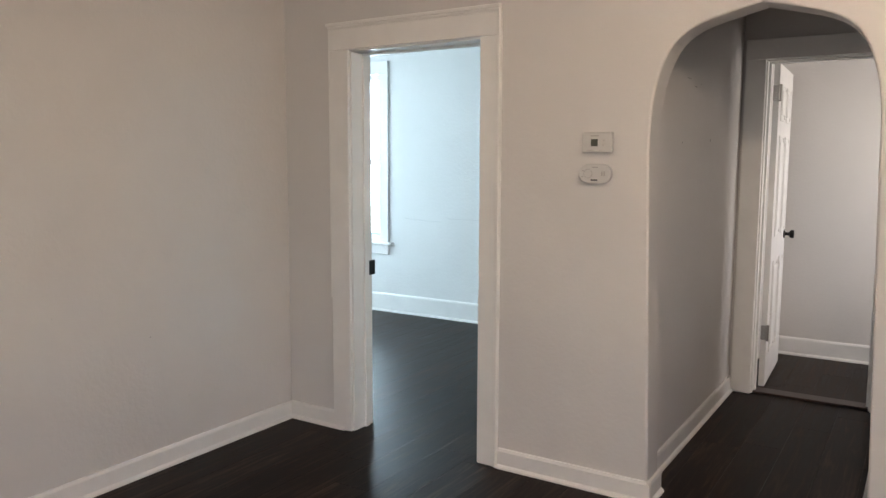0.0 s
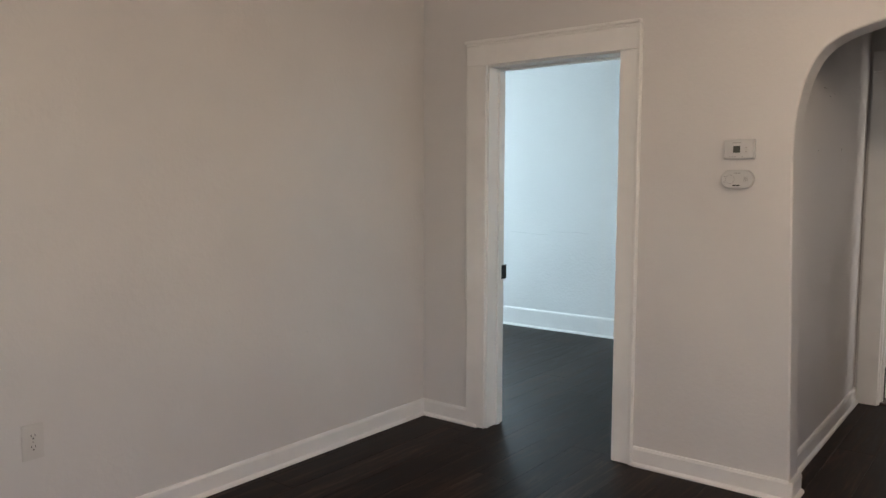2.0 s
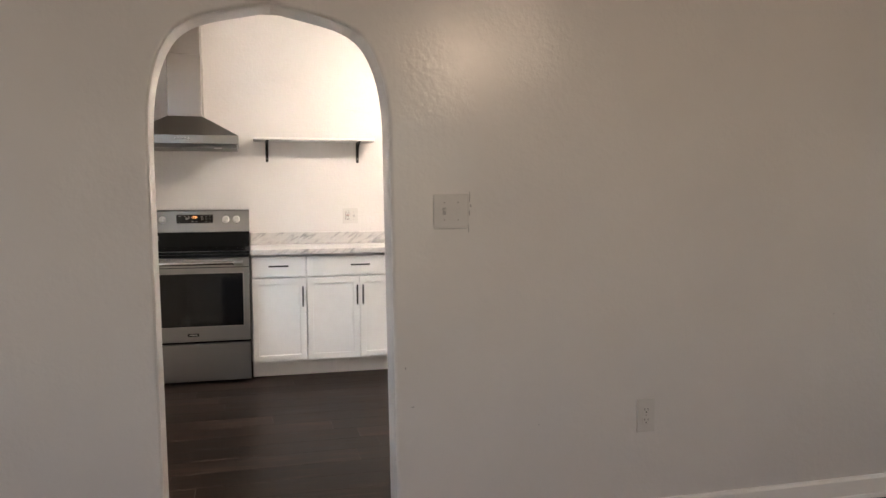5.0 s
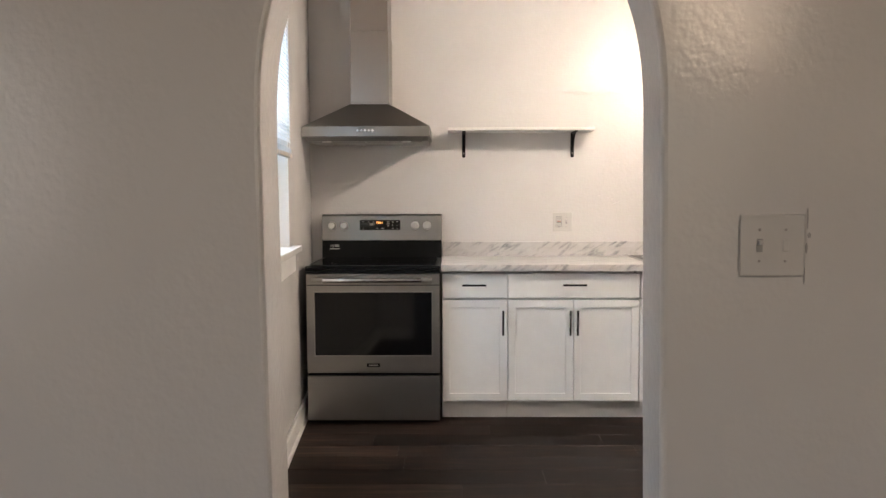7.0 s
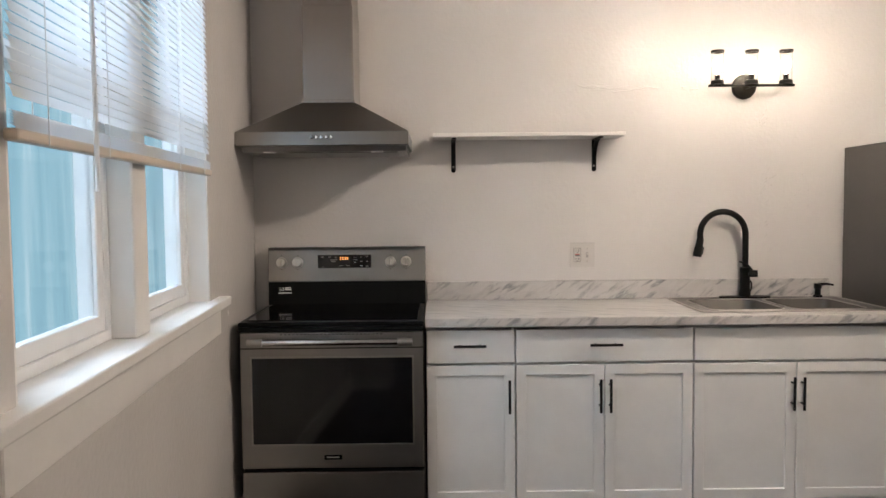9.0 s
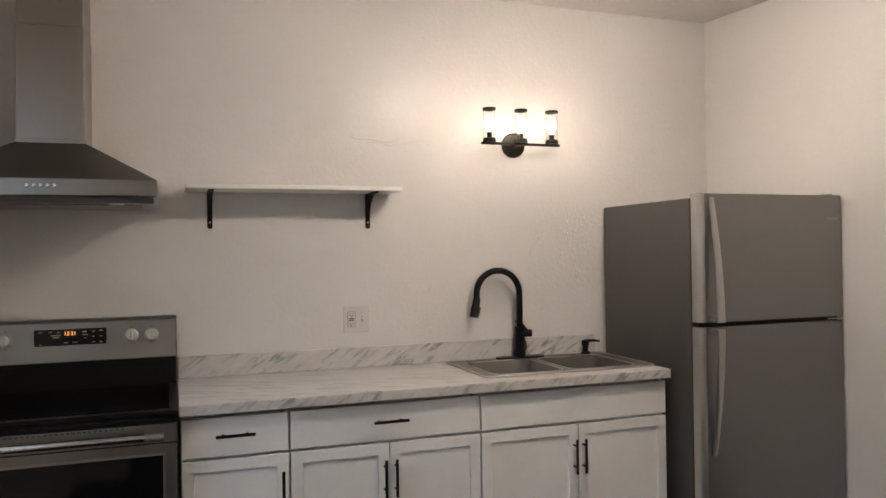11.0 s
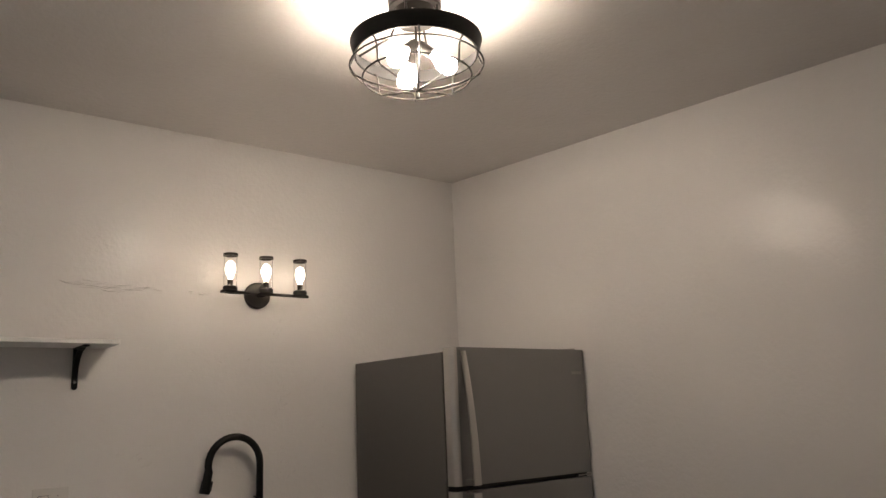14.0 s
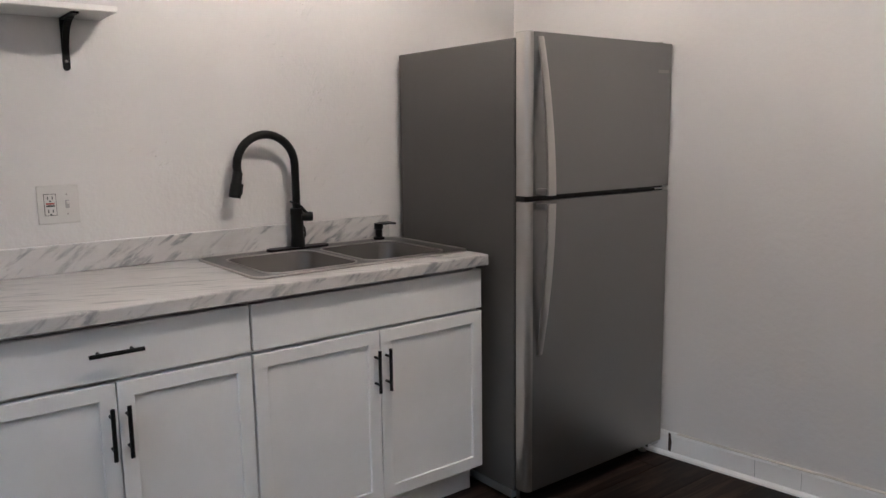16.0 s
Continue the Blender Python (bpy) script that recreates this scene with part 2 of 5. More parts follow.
def box(x0, x1, y0, y1, z0, z1, bevel=0.0, bm=None, seg=1):
    own = bmesh.new()
    bmesh.ops.create_cube(own, size=1)
    bmesh.ops.scale(own, vec=(x1 - x0, y1 - y0, z1 - z0), verts=own.verts)
    bmesh.ops.translate(own, vec=((x0 + x1) / 2, (y0 + y1) / 2, (z0 + z1) / 2), verts=own.verts)
    if bevel:
        bmesh.ops.bevel(own, geom=own.edges[:], offset=bevel, segments=seg, affect="EDGES", profile=0.5)
    return merge(bm, own)


def merge(bm, own):
    if bm is None:
        return own
    me = bpy.data.meshes.new("tmp")
    own.to_mesh(me)
    own.free()
    bm.from_mesh(me)
    bpy.data.meshes.remove(me)
    return bm


def moved(bm, m):
    bmesh.ops.transform(bm, matrix=m, verts=bm.verts)
    return bm


def lathe(profile, at, axis=(0, 0, 1), seg=24, bm=None):
    """A turned body: profile of (radius, height) along the axis from at."""
    own = bmesh.new()
    rings = []
    for r, z in profile:
        if r < 1e-6:
            rings.append([own.verts.new((0, 0, z))])
        else:
            rings.append([own.verts.new((r * math.cos(2 * math.pi * k / seg), r * math.sin(2 * math.pi * k / seg), z)) for k in range(seg)])
    for a, b in zip(rings, rings[1:]):
        for k in range(seg):
            q = (k + 1) % seg
            f = [a[k % len(a)], a[q % len(a)], b[q % len(b)], b[k % len(b)]]
            f = [v for i, v in enumerate(f) if v not in f[:i]]
            if len(f) > 2:
                own.faces.new(f)
    for ring, flip in ((rings[0], 1), (rings[-1], 0)):
        if len(ring) > 1 and profile[0] != profile[-1]:
            own.faces.new(ring[::-1] if flip else ring)
    q = Vector((0, 0, 1)).rotation_difference(Vector(axis).normalized())
    moved(own, Matrix.Translation(at) @ q.to_matrix().to_4x4())
    return merge(bm, own)


def rod(path, r, seg=10, closed=False, bm=None, radii=None):
    """A round bar swept along a path of points."""
    own = bmesh.new()
    pts = [Vector(p) for p in path]
    n = len(pts)
    rings, up = [], None
    for i, p in enumerate(pts):
        a = pts[(i - 1) % n] if closed or i else p
        b = pts[(i + 1) % n] if closed or i < n - 1 else p
        d = (b - a).normalized()
        if up is None:
            up = d.orthogonal().normalized()
        up = (up - d * up.dot(d)).normalized()
        side = d.cross(up)
        rr = radii[i] if radii else r
        rings.append([own.verts.new(p + rr * (math.cos(2 * math.pi * k / seg) * up + math.sin(2 * math.pi * k / seg) * side)) for k in range(seg)])
    pairs = list(zip(rings, rings[1:])) + ([(rings[-1], rings[0])] if closed else [])
    for a, b in pairs:
        for k in range(seg):
            q = (k + 1) % seg
            own.faces.new((a[k], a[q], b[q], b[k]))
    if not closed:
        own.faces.new(rings[0][::-1]), own.faces.new(rings[-1])
    return merge(bm, own)


def prism(poly, lo, hi, plane, bm=None):
    """A flat outline of (u, v), made thick from lo to hi. plane: x, y or z is the thick way."""
    own = bmesh.new()
    put = {"x": lambda u, v, w: (w, u, v), "y": lambda u, v, w: (u, w, v), "z": lambda u, v, w: (u, v, w)}[plane]
    a = [own.verts.new(put(u, v, lo)) for u, v in poly]
    b = [own.verts.new(put(u, v, hi)) for u, v in poly]
    own.faces.new(a), own.faces.new(b[::-1])
    for i in range(len(poly)):
        j = (i + 1) % len(poly)
        own.faces.new((a[j], a[i], b[i], b[j]))
    bmesh.ops.recalc_face_normals(own, faces=own.faces)
    return merge(bm, own)


def rounded(x0, x1, y0, y1, r, n=6):
    """A rectangle's outline with round corners, as points."""
    out = []
    for cx, cy, a0 in ((x1 - r, y1 - r, 0), (x0 + r, y1 - r, 90), (x0 + r, y0 + r, 180), (x1 - r, y0 + r, 270)):
        for k in range(n + 1):
            a = radians(a0 + 90 * k / n)
            out.append((cx + r * math.cos(a), cy + r * math.sin(a)))
    return out


def frame_ring(u0, u1, z0, z1, w, lo, hi, plane, inset=0.0015):
    """A flat rectangular frame in one piece, thick from lo to hi, with eased front edges."""
    put = {"x": lambda u, v, k: (k, u, v), "y": lambda u, v, k: (u, k, v)}[plane]
    bm = bmesh.new()

    def loop(g, k):
        return [bm.verts.new(put(u, v, k)) for u, v in ((u0 + g, z0 + g), (u1 - g, z0 + g), (u1 - g, z1 - g), (u0 + g, z1 - g))]
    rows = [loop(0, lo), loop(0, hi - inset), loop(inset, hi), loop(w - inset, hi), loop(w, hi - inset), loop(w, lo)]
    for a, b in zip(rows, rows[1:] + rows[:1]):
        for k in range(4):
            bm.faces.new((a[k], a[(k + 1) % 4], b[(k + 1) % 4], b[k]))
    return bm


def soften(ob, width, seg=2, angle=35):
    b = ob.modifiers.new("edges", "BEVEL")
    b.width, b.segments, b.limit_method, b.angle_limit = width, seg, "ANGLE", radians(angle)
    return ob


def words(text, size, m, mat, parent, name="lettering", label=""):
    cu = bpy.data.curves.new(name, "FONT")
    cu.body, cu.size, cu.align_x, cu.align_y, cu.extrude = text, size, "CENTER", "CENTER", 0.0002
    tmp = new("tmp", cu)
    me = bpy.data.meshes.new_from_object(tmp.evaluated_get(bpy.context.evaluated_depsgraph_get()))
    bpy.data.objects.remove(tmp)
    bm = bmesh.new()
    bm.from_mesh(me)
    return part(name, moved(bm, m), mat, parent, label)


# facing +x: text runs along +y, up is z; facing -y: text runs along +x
FACE_X = Matrix(((0, 0, 1, 0), (1, 0, 0, 0), (0, 1, 0, 0), (0, 0, 0, 1)))
FACE_Y = Matrix(((1, 0, 0, 0), (0, 0, -1, 0), (0, 1, 0, 0), (0, 0, 0, 1)))

# ---- structure ----
H = 2.67                      # ceiling
XA, XB = 3.315, 3.472           # the wall between kitchen and living room
YD, YE = 3.640, 3.785           # the wall with the bedroom door and the passage arch


def left_y(x):
    return -0.855 + 0.07 * x


def right_y(x):
    return 2.745 + 0.135 * x


def structure(name, bm, mat, label, bevel=0.0, smooth=False):
    ob = part(name, bm, mat, None, "", smooth)
    tagged(ob, label, "wall" if "wall" in name else name.split("_")[0], "", "structure")
    if bevel:
        soften(ob, bevel, 3)
    return ob


def arch_outline(c, half, top, spring, p, lean):
    """Points over the arch from its left foot to its right foot: flattened, with a faint point at the crown; the legs lean."""
    pts = [(c - half + lean, 0.0)]
    n = 40
    for k in range(n + 1):
        a = math.pi * (1 - k / n)
        u = math.cos(a)
        s = abs(u) ** 0.7
        v = max(0.0, 1 - s ** p) ** (1 / p) - 0.045 * math.sin(math.pi * min(s / 0.8, 1))
        pts.append((c + math.copysign(s, u) * half, spring + (top - spring) * v))
    pts.append((c + half + lean, 0.0))
    return pts


K_ARCH = arch_outline(0.081, 0.390, 1.899, 1.40, 2.95, 0.020)
D_ARCH = arch_outline(5.832, 0.399, 1.990, 1.44, 2.8, 0.043)

# wall between kitchen and living room, with its arch
structure("wall_kitchen_arch", prism([(-2.7, 0)] + K_ARCH + [(YD + 0.06, 0), (YD + 0.06, H + 0.06), (-2.7, H + 0.06)], XA, XB, "x"), WALL_SHEEN,
          "off-white painted plaster wall with a rounded arch to the kitchen", 0.012)
# wall with the bedroom door and the passage arch
DX0, DX1, DTOP = 3.900, 4.675, 1.968
structure("wall_bedroom_door", prism([(XA + 0.02, 0), (DX0, 0), (DX0, DTOP), (DX1, DTOP), (DX1, 0)] + D_ARCH + [(8.3, 0), (8.3, H + 0.06), (XA + 0.02, H + 0.06)], YD, YE, "y"),
          WALL, "off-white painted plaster wall with a doorway and an arched passage", 0.010)
# living room behind


def wall_with_window(name, mat, plane, lo, hi, u0, u1, w0, w1, z0, z1, label, m=None):
    bm = bmesh.new()
    for a, b, c, d in ((u0, w0, 0, H), (w1, u1, 0, H), (w0, w1, 0, z0), (w0, w1, z1, H)):
        prism([(a, c), (b, c), (b, d), (a, d)], lo, hi, plane, bm)
    if m is not None:
        moved(bm, m)
    return structure(name, bm, mat, label)


wall_with_window("wall_living_south", WALL, "y", -2.75, -2.6, XB, 8.2, 5.0, 6.8, 0.8, 2.2, "off-white painted wall with a window opening")
wall_with_window("wall_living_east", WALL, "x", 8.2, 8.35, -2.75, 3.76, 0.3, 2.1, 0.8, 2.2, "off-white painted wall with a window opening")
structure("ceiling", prism([(-0.2, -1.03), (3.3, -0.85), (3.3, -2.76), (8.36, -2.76), (8.36, 6.85), (-0.2, 6.85)], H, H + 0.12, "z"), CEIL, "greyish white painted ceiling")
# kitchen
structure("wall_kitchen_back", box(-0.15, 0, -1.1, 3.0, 0, H), WALL_GLOSS, "warm white painted wall behind the cooker and sink")
LEFT_M = Matrix.Translation((0, left_y(0), 0)) @ Matrix.Rotation(math.atan(0.07), 4, "Z")
WU0, WU1, WZ0, WZ1 = 1.00, 2.50, 1.03, 2.32
wall_with_window("wall_kitchen_window", WALL_GLOSS, "y", -0.16, 0.0, -0.1, 3.36, WU0, WU1, WZ0, WZ1, "warm white painted wall with a twin window", LEFT_M)
structure("wall_kitchen_right", prism([(-0.15, right_y(-0.15)), (XA, right_y(XA)), (XA, YE), (-0.15, YE)], 0, H, "z"), WALL_GLOSS,
          "warm white painted wall beside the refrigerator")
# bedroom
FAR = 6.33
wall_with_window("wall_bedroom_far", WALL_COOL, "y", FAR, FAR + 0.16, 0.1, 5.3, 1.22, 2.06, 0.66, 2.2, "cool white painted bedroom wall with a crack at mid height")
wall_with_window("wall_bedroom_side", WALL_COOL, "x", 0.3, 0.45, YE, FAR, 4.5, 5.5, 0.66, 2.2, "cool white painted bedroom wall with a window opening")
structure("wall_bedroom_hall", box(5.28, 5.405, YE, 5.62, 0, H), WALL, "white painted partition between bedroom and passage", 0.01)
structure("wall_bedroom_kitchen", box(0.3, XA, YE, YE + 0.04, 0, H), WALL_COOL, "cool white painted bedroom wall")
# passage and the small room at its end
structure("wall_passage_right", box(6.26, 6.45, YE, 5.62, 0, H), WALL, "white painted passage wall")
PX0, PX1, PTOP, PY = 5.525, 6.185, 2.015, 5.48
structure("wall_passage_end", prism([(5.405, 0), (PX0, 0), (PX0, PTOP), (PX1, PTOP), (PX1, 0), (6.26, 0), (6.26, H), (5.405, H)], PY, PY + 0.13, "y"),
          WALL, "white painted passage end wall with a doorway")
structure("wall_closet_far", box(4.9, 7.3, 6.66, 6.8, 0, H), WALL, "white painted wall of the small back room")
structure("wall_closet_left", box(5.3, 5.42, 5.62, 6.66, 0, H), WALL, "white painted wall of the small back room")
# unseen wall; its opening is added to let the fill lamp in
wall_with_window("wall_closet_right", WALL, "x", 7.2, 7.32, 5.62, 6.66, 5.8, 6.4, 1.0, 2.0, "white painted wall with an unseen opening added for the fill lamp")
structure("wall_closet_front", box(6.45, 7.2, 5.49, 5.62, 0, H), WALL, "white painted wall of the small back room")

# outdoors
gb = bmesh.new()
prism([(-60, -60), (60, -60), (60, 60), (-60, 60)], -0.7, -0.6, "z", gb)
tagged(part("ground", gb, material("grass_ground", (0.06, 0.08, 0.04), 0.9)[0]), "grassy ground outside the house", "ground", "", "structure")
tagged(part("backdrop", box(-20.0, 5.5, -3.6, -3.55, -0.6, 5.0), OUTSIDE), "pale blue outdoor haze beyond the window", "backdrop", "", "structure")
tagged(part("backdrop", box(-1.0, 4.5, 8.6, 8.65, -0.6, 4.0), OUTSIDE), "pale blue outdoor haze beyond the window", "backdrop", "", "structure")


# baseboards: a board with an eased top and a shoe strip at the floor
def baseboard(a, b, height=0.092, thick=0.016, mat=None):
    a, b = Vector((*a, 0)), Vector((*b, 0))
    d = (b - a).normalized()
    out = Vector((-d.y, d.x, 0))
    prof = [(0, 0), (thick + 0.014, 0), (thick + 0.013, 0.008), (thick + 0.006, 0.015), (thick, 0.018), (thick, height - 0.012), (thick - 0.006, height), (0, height)]
    bm = bmesh.new()
    ends = []
    for p in (a, b):
        ends.append([bm.verts.new(p + out * w + Vector((0, 0, z))) for w, z in prof])
    bm.faces.new(ends[0]), bm.faces.new(ends[1][::-1])
    for i in range(len(prof)):
        j = (i + 1) % len(prof)
        bm.faces.new((ends[0][i], ends[0][j], ends[1][j], ends[1][i]))
    return tagged(part("baseboard", bm, mat or TRIM), "glossy white painted baseboard with a shoe strip at the floor", "baseboard", "", "structure")


baseboard((XB, YD), (XB, 0.49))
baseboard((XB, -0.32), (XB, -2.6))
baseboard((3.868, YD), (XB, YD))
baseboard((5.492, YD), (4.775, YD))
baseboard((5.474, YE), (5.474, YD - 0.028))
baseboard((5.405, PY), (5.405, YE))
baseboard((6.26, YD), (6.26, PY))
baseboard((8.2, YD), (6.245, YD))
baseboard((XB, -2.6), (8.2, -2.6))
baseboard((8.2, -2.6), (8.2, YD))
baseboard((0.0, left_y(0)), (XA, left_y(XA)), 0.11)
baseboard((XA, right_y(XA)), (0.0, right_y(0)), 0.10)
baseboard((XA, left_y(XA)), (XA, -0.32)), baseboard((XA, 0.49), (XA, right_y(XA)))
baseboard((5.28, FAR), (0.45, FAR), 0.17, 0.02)
baseboard((0.45, FAR), (0.45, YE + 0.04), 0.17, 0.02)
baseboard((5.28, YE), (5.28, FAR), 0.17, 0.02)
baseboard((7.2, 6.66), (5.42, 6.66), 0.13)


# casings
def casing(name, x0, x1, top, y, wl, wr, hh, lip, cap, label):
    """Boards round a doorway in a wall that faces -y."""
    t = thing(name, ((x0 + x1) / 2, y, 0), label, "door casing")
    t["kind"] = "structure"
    part("side_board", box(x0 - wl, x0 + lip, y - 0.018, y, 0, top - lip, 0.003), TRIM, t)
    part("side_board", box(x1 - lip, x1 + wr, y - 0.018, y, 0, top - lip, 0.003), TRIM, t)
    part("head_board", box(x0 - wl, x1 + wr, y - 0.020, y, top - lip, top + hh, 0.003), TRIM, t)
    if cap:
        bm = box(x0 - wl - 0.012, x1 + wr + 0.012, y - 0.034, y, top + hh, top + hh + 0.018, 0.004)
        box(x0 - wl - 0.004, x1 + wr + 0.004, y - 0.027, y, top + hh - 0.013, top + hh, 0.003, bm)
        part("cap_moulding", bm, TRIM, t)
        part("backband", box(x1 + wr, x1 + wr + 0.014, y - 0.030, y, 0, top + hh, 0.004), TRIM, t)
        part("backband", box(x0 - wl - 0.012, x0 - wl, y - 0.014, y, 0.7, top + hh, 0.004), TRIM, t)
    return t


casing("door_casing", DX0, DX1, DTOP, YD, 0.110, 0.082, 0.105, 0.010, True, "white painted wooden casing with a cap moulding round the bedroom doorway")
casing("door_casing", PX0, PX1, PTOP, PY, 0.105, 0.06, 0.108, 0.010, False, "white painted flat casing round the passage doorway")


def jamb_lining(x0, x1, top, y0, y1, stop, label):
    t = thing("door_frame", ((x0 + x1) / 2, y0, 0), label, "door frame")
    t["kind"] = "structure"
    part("jamb", box(x0, x0 + 0.018, y0, y1, 0, top - 0.018, 0.002), TRIM, t)
    part("jamb", box(x1 - 0.018, x1, y0, y1, 0, top - 0.018, 0.002), TRIM, t)
    part("head_jamb", box(x0, x1, y0, y1, top - 0.018, top, 0.002), TRIM, t)
    part("door_stop", box(x0 + 0.018, x0 + 0.030, stop, stop + 0.034, 0, top - 0.03, 0.002), TRIM, t)
    part("door_stop", box(x1 - 0.030, x1 - 0.018, stop, stop + 0.034, 0, top - 0.03, 0.002), TRIM, t)
    part("door_stop", box(x0 + 0.018, x1 - 0.018, stop, stop + 0.034, top - 0.03, top - 0.018, 0.002), TRIM, t)
    return t


fr = jamb_lining(DX0, DX1, DTOP, YD + 0.001, YE + 0.012, YD + 0.085, "white painted door frame with a black strike plate")
sp = part("strike_plate", box(DX0 + 0.018, DX0 + 0.0205, YE - 0.05, YE - 0.012, 0.812, 0.890, 0.0005), BLACK, fr, "black metal strike plate")
part("strike_lip", box(DX0 + 0.0165, DX0 + 0.0205, YE - 0.012, YE + 0.036, 0.812, 0.890, 0.0015), BLACK, sp)
part("latch_hole", box(DX0 + 0.0205, DX0 + 0.0212, YE - 0.038, YE - 0.024, 0.838, 0.866), RUBBER, sp)
jamb_lining(PX0, PX1, PTOP, PY + 0.001, PY + 0.13, PY + 0.04, "white painted door frame of the back room")
tagged(part("threshold", box(PX0 + 0.018, PX1 - 0.018, PY + 0.01, PY + 0.12, 0.0, 0.014, 0.004), WOOD_STRIP), "dark reddish wooden threshold strip across the doorway", "threshold", "", "structure")


# ---- panelled door, open ----
def panel_door(m):
    t = thing("panel_door", m.translation, "white painted six-panel door standing wide open into the back room", "door")
    t["kind"] = "structure"
    t.matrix_basis = m
    w, h, th = 0.70, 1.975, 0.035
    bm = box(0, w, 0, th, 0, h, 0.002)
    body = part("leaf", bm, TRIM, None)
    body.parent = t
    cols = ((0.095, 0.315), (0.385, 0.605))
    rows = ((0.20, 0.78), (0.93, 1.55), (1.64, 1.86))
    for a, b in cols:
        for c, d in rows:
            pb = bmesh.new()
            for face, s in ((0.0, -1), (th, 1)):
                f0 = face + s * 0.0005
                box(a, b, min(f0, f0 + s * 0.006), max(f0, f0 + s * 0.006), c, c + 0.014, 0.002, pb)
                box(a, b, min(f0, f0 + s * 0.006), max(f0, f0 + s * 0.006), d - 0.014, d, 0.002, pb)
                box(a, a + 0.014, min(f0, f0 + s * 0.006), max(f0, f0 + s * 0.006), c, d, 0.002, pb)
                box(b - 0.014, b, min(f0, f0 + s * 0.006), max(f0, f0 + s * 0.006), c, d, 0.002, pb)
                box(a + 0.035, b - 0.035, min(f0, f0 + s * 0.007), max(f0, f0 + s * 0.007), c + 0.035, d - 0.035, 0.006, pb)
            p = part("panel", pb, TRIM)
            p.parent = t
    for z in (0.34, 1.80):
        hb = box(-0.004, 0.0, -0.001, th, z - 0.045, z + 0.045, 0.001)
        lathe([(0.007, -0.05), (0.007, 0.05)], (-0.006, -0.005, z), seg=12, bm=hb)
        box(-0.05, -0.004, -0.004, -0.001, z - 0.045, z + 0.045, 0.001, hb)
        for dz in (-0.03, 0.0, 0.03):
            lathe([(0.004, 0), (0.003, 0.002), (0, 0.002)], (-0.004, 0.018, z + dz), (-1, 0, 0), 10, hb)
        p = part("hinge", hb, NICKEL, None, "tarnished metal butt hinge")
        p.parent = t
    kb = lathe([(0.030, 0), (0.030, 0.006), (0.012, 0.010), (0.011, 0.032), (0.024, 0.040), (0.029, 0.052), (0.026, 0.064), (0.0, 0.068)], (w - 0.065, 0, 0.905), (0, -1, 0), 20)
    lathe([(0.030, 0), (0.030, 0.006), (0.012, 0.010), (0.011, 0.032), (0.024, 0.040), (0.029, 0.052), (0.026, 0.064), (0.0, 0.068)], (w - 0.065, th, 0.905), (0, 1, 0), 20, kb)
    p = part("door_knob", kb, BLACK, None, "round black door knob", True)
    p.parent = t
    return t


panel_door(pose(5.592, 5.60, 0.022, 0, 0, 92.5))


# ---- kitchen window with its blind ----
def twin_window():
    t = thing("window_1", (0, 0, 0), "white twin vinyl window with a deep sill, lit by pale daylight", "window")
    t["kind"] = "structure"
    t.matrix_basis = LEFT_M

    def p(name, bm, mat, label="", par=None):
        ob = part(name, bm, mat, None, label)
        ob.parent = par or t
        return ob
    reveal = box(WU0, WU0 + 0.012, -0.155, -0.002, WZ0, WZ1, 0.001)
    p("reveal_board", reveal, TRIM)
    p("reveal_board", box(WU1 - 0.012, WU1, -0.155, -0.002, WZ0, WZ1, 0.001), TRIM)
    p("head_board", box(WU0 + 0.012, WU1 - 0.012, -0.155, -0.002, WZ1 - 0.012, WZ1, 0.001), TRIM)
    p("window_sill", box(WU0 - 0.16, WU1 + 0.16, -0.15, 0.045, WZ0 - 0.022, WZ0 + 0.012, 0.006, None, 2), TRIM)
    p("apron", box(WU0 - 0.09, WU1 + 0.09, 0.0005, 0.018, WZ0 - 0.125, WZ0 - 0.022, 0.003), TRIM)
    mid = (WU0 + WU1) / 2
    p("mullion", box(mid - 0.06, mid + 0.06, -0.15, -0.012, WZ0 + 0.012, WZ1 - 0.012, 0.004), TRIM)
    half = (WZ0 + WZ1) / 2 + 0.02
    for a, b in ((WU0 + 0.012, mid - 0.06), (mid + 0.06, WU1 - 0.012)):
        def ring(x0, x1, z0, z1, y0, y1, w):
            return frame_ring(x0, x1, z0, z1, w, y0, y1, "y", 0.003)
        p("window_frame", ring(a, b, WZ0 + 0.012, WZ1 - 0.012, -0.15, -0.075, 0.030), VINYL)
        s1 = p("lower_sash", ring(a + 0.03, b - 0.03, WZ0 + 0.042, half + 0.02, -0.108, -0.080, 0.042), VINYL)
        s2 = p("upper_sash", ring(a + 0.03, b - 0.03, half - 0.02, WZ1 - 0.042, -0.140, -0.112, 0.042), VINYL)
        for s, z0, z1, y in ((s1, WZ0 + 0.084, half - 0.022, -0.094), (s2, half + 0.022, WZ1 - 0.084, -0.126)):
            g = p("pane", box(a + 0.072, b - 0.072, y - 0.003, y + 0.003, z0, z1), GLASS, "", s)
            g.visible_shadow = False


twin_window()


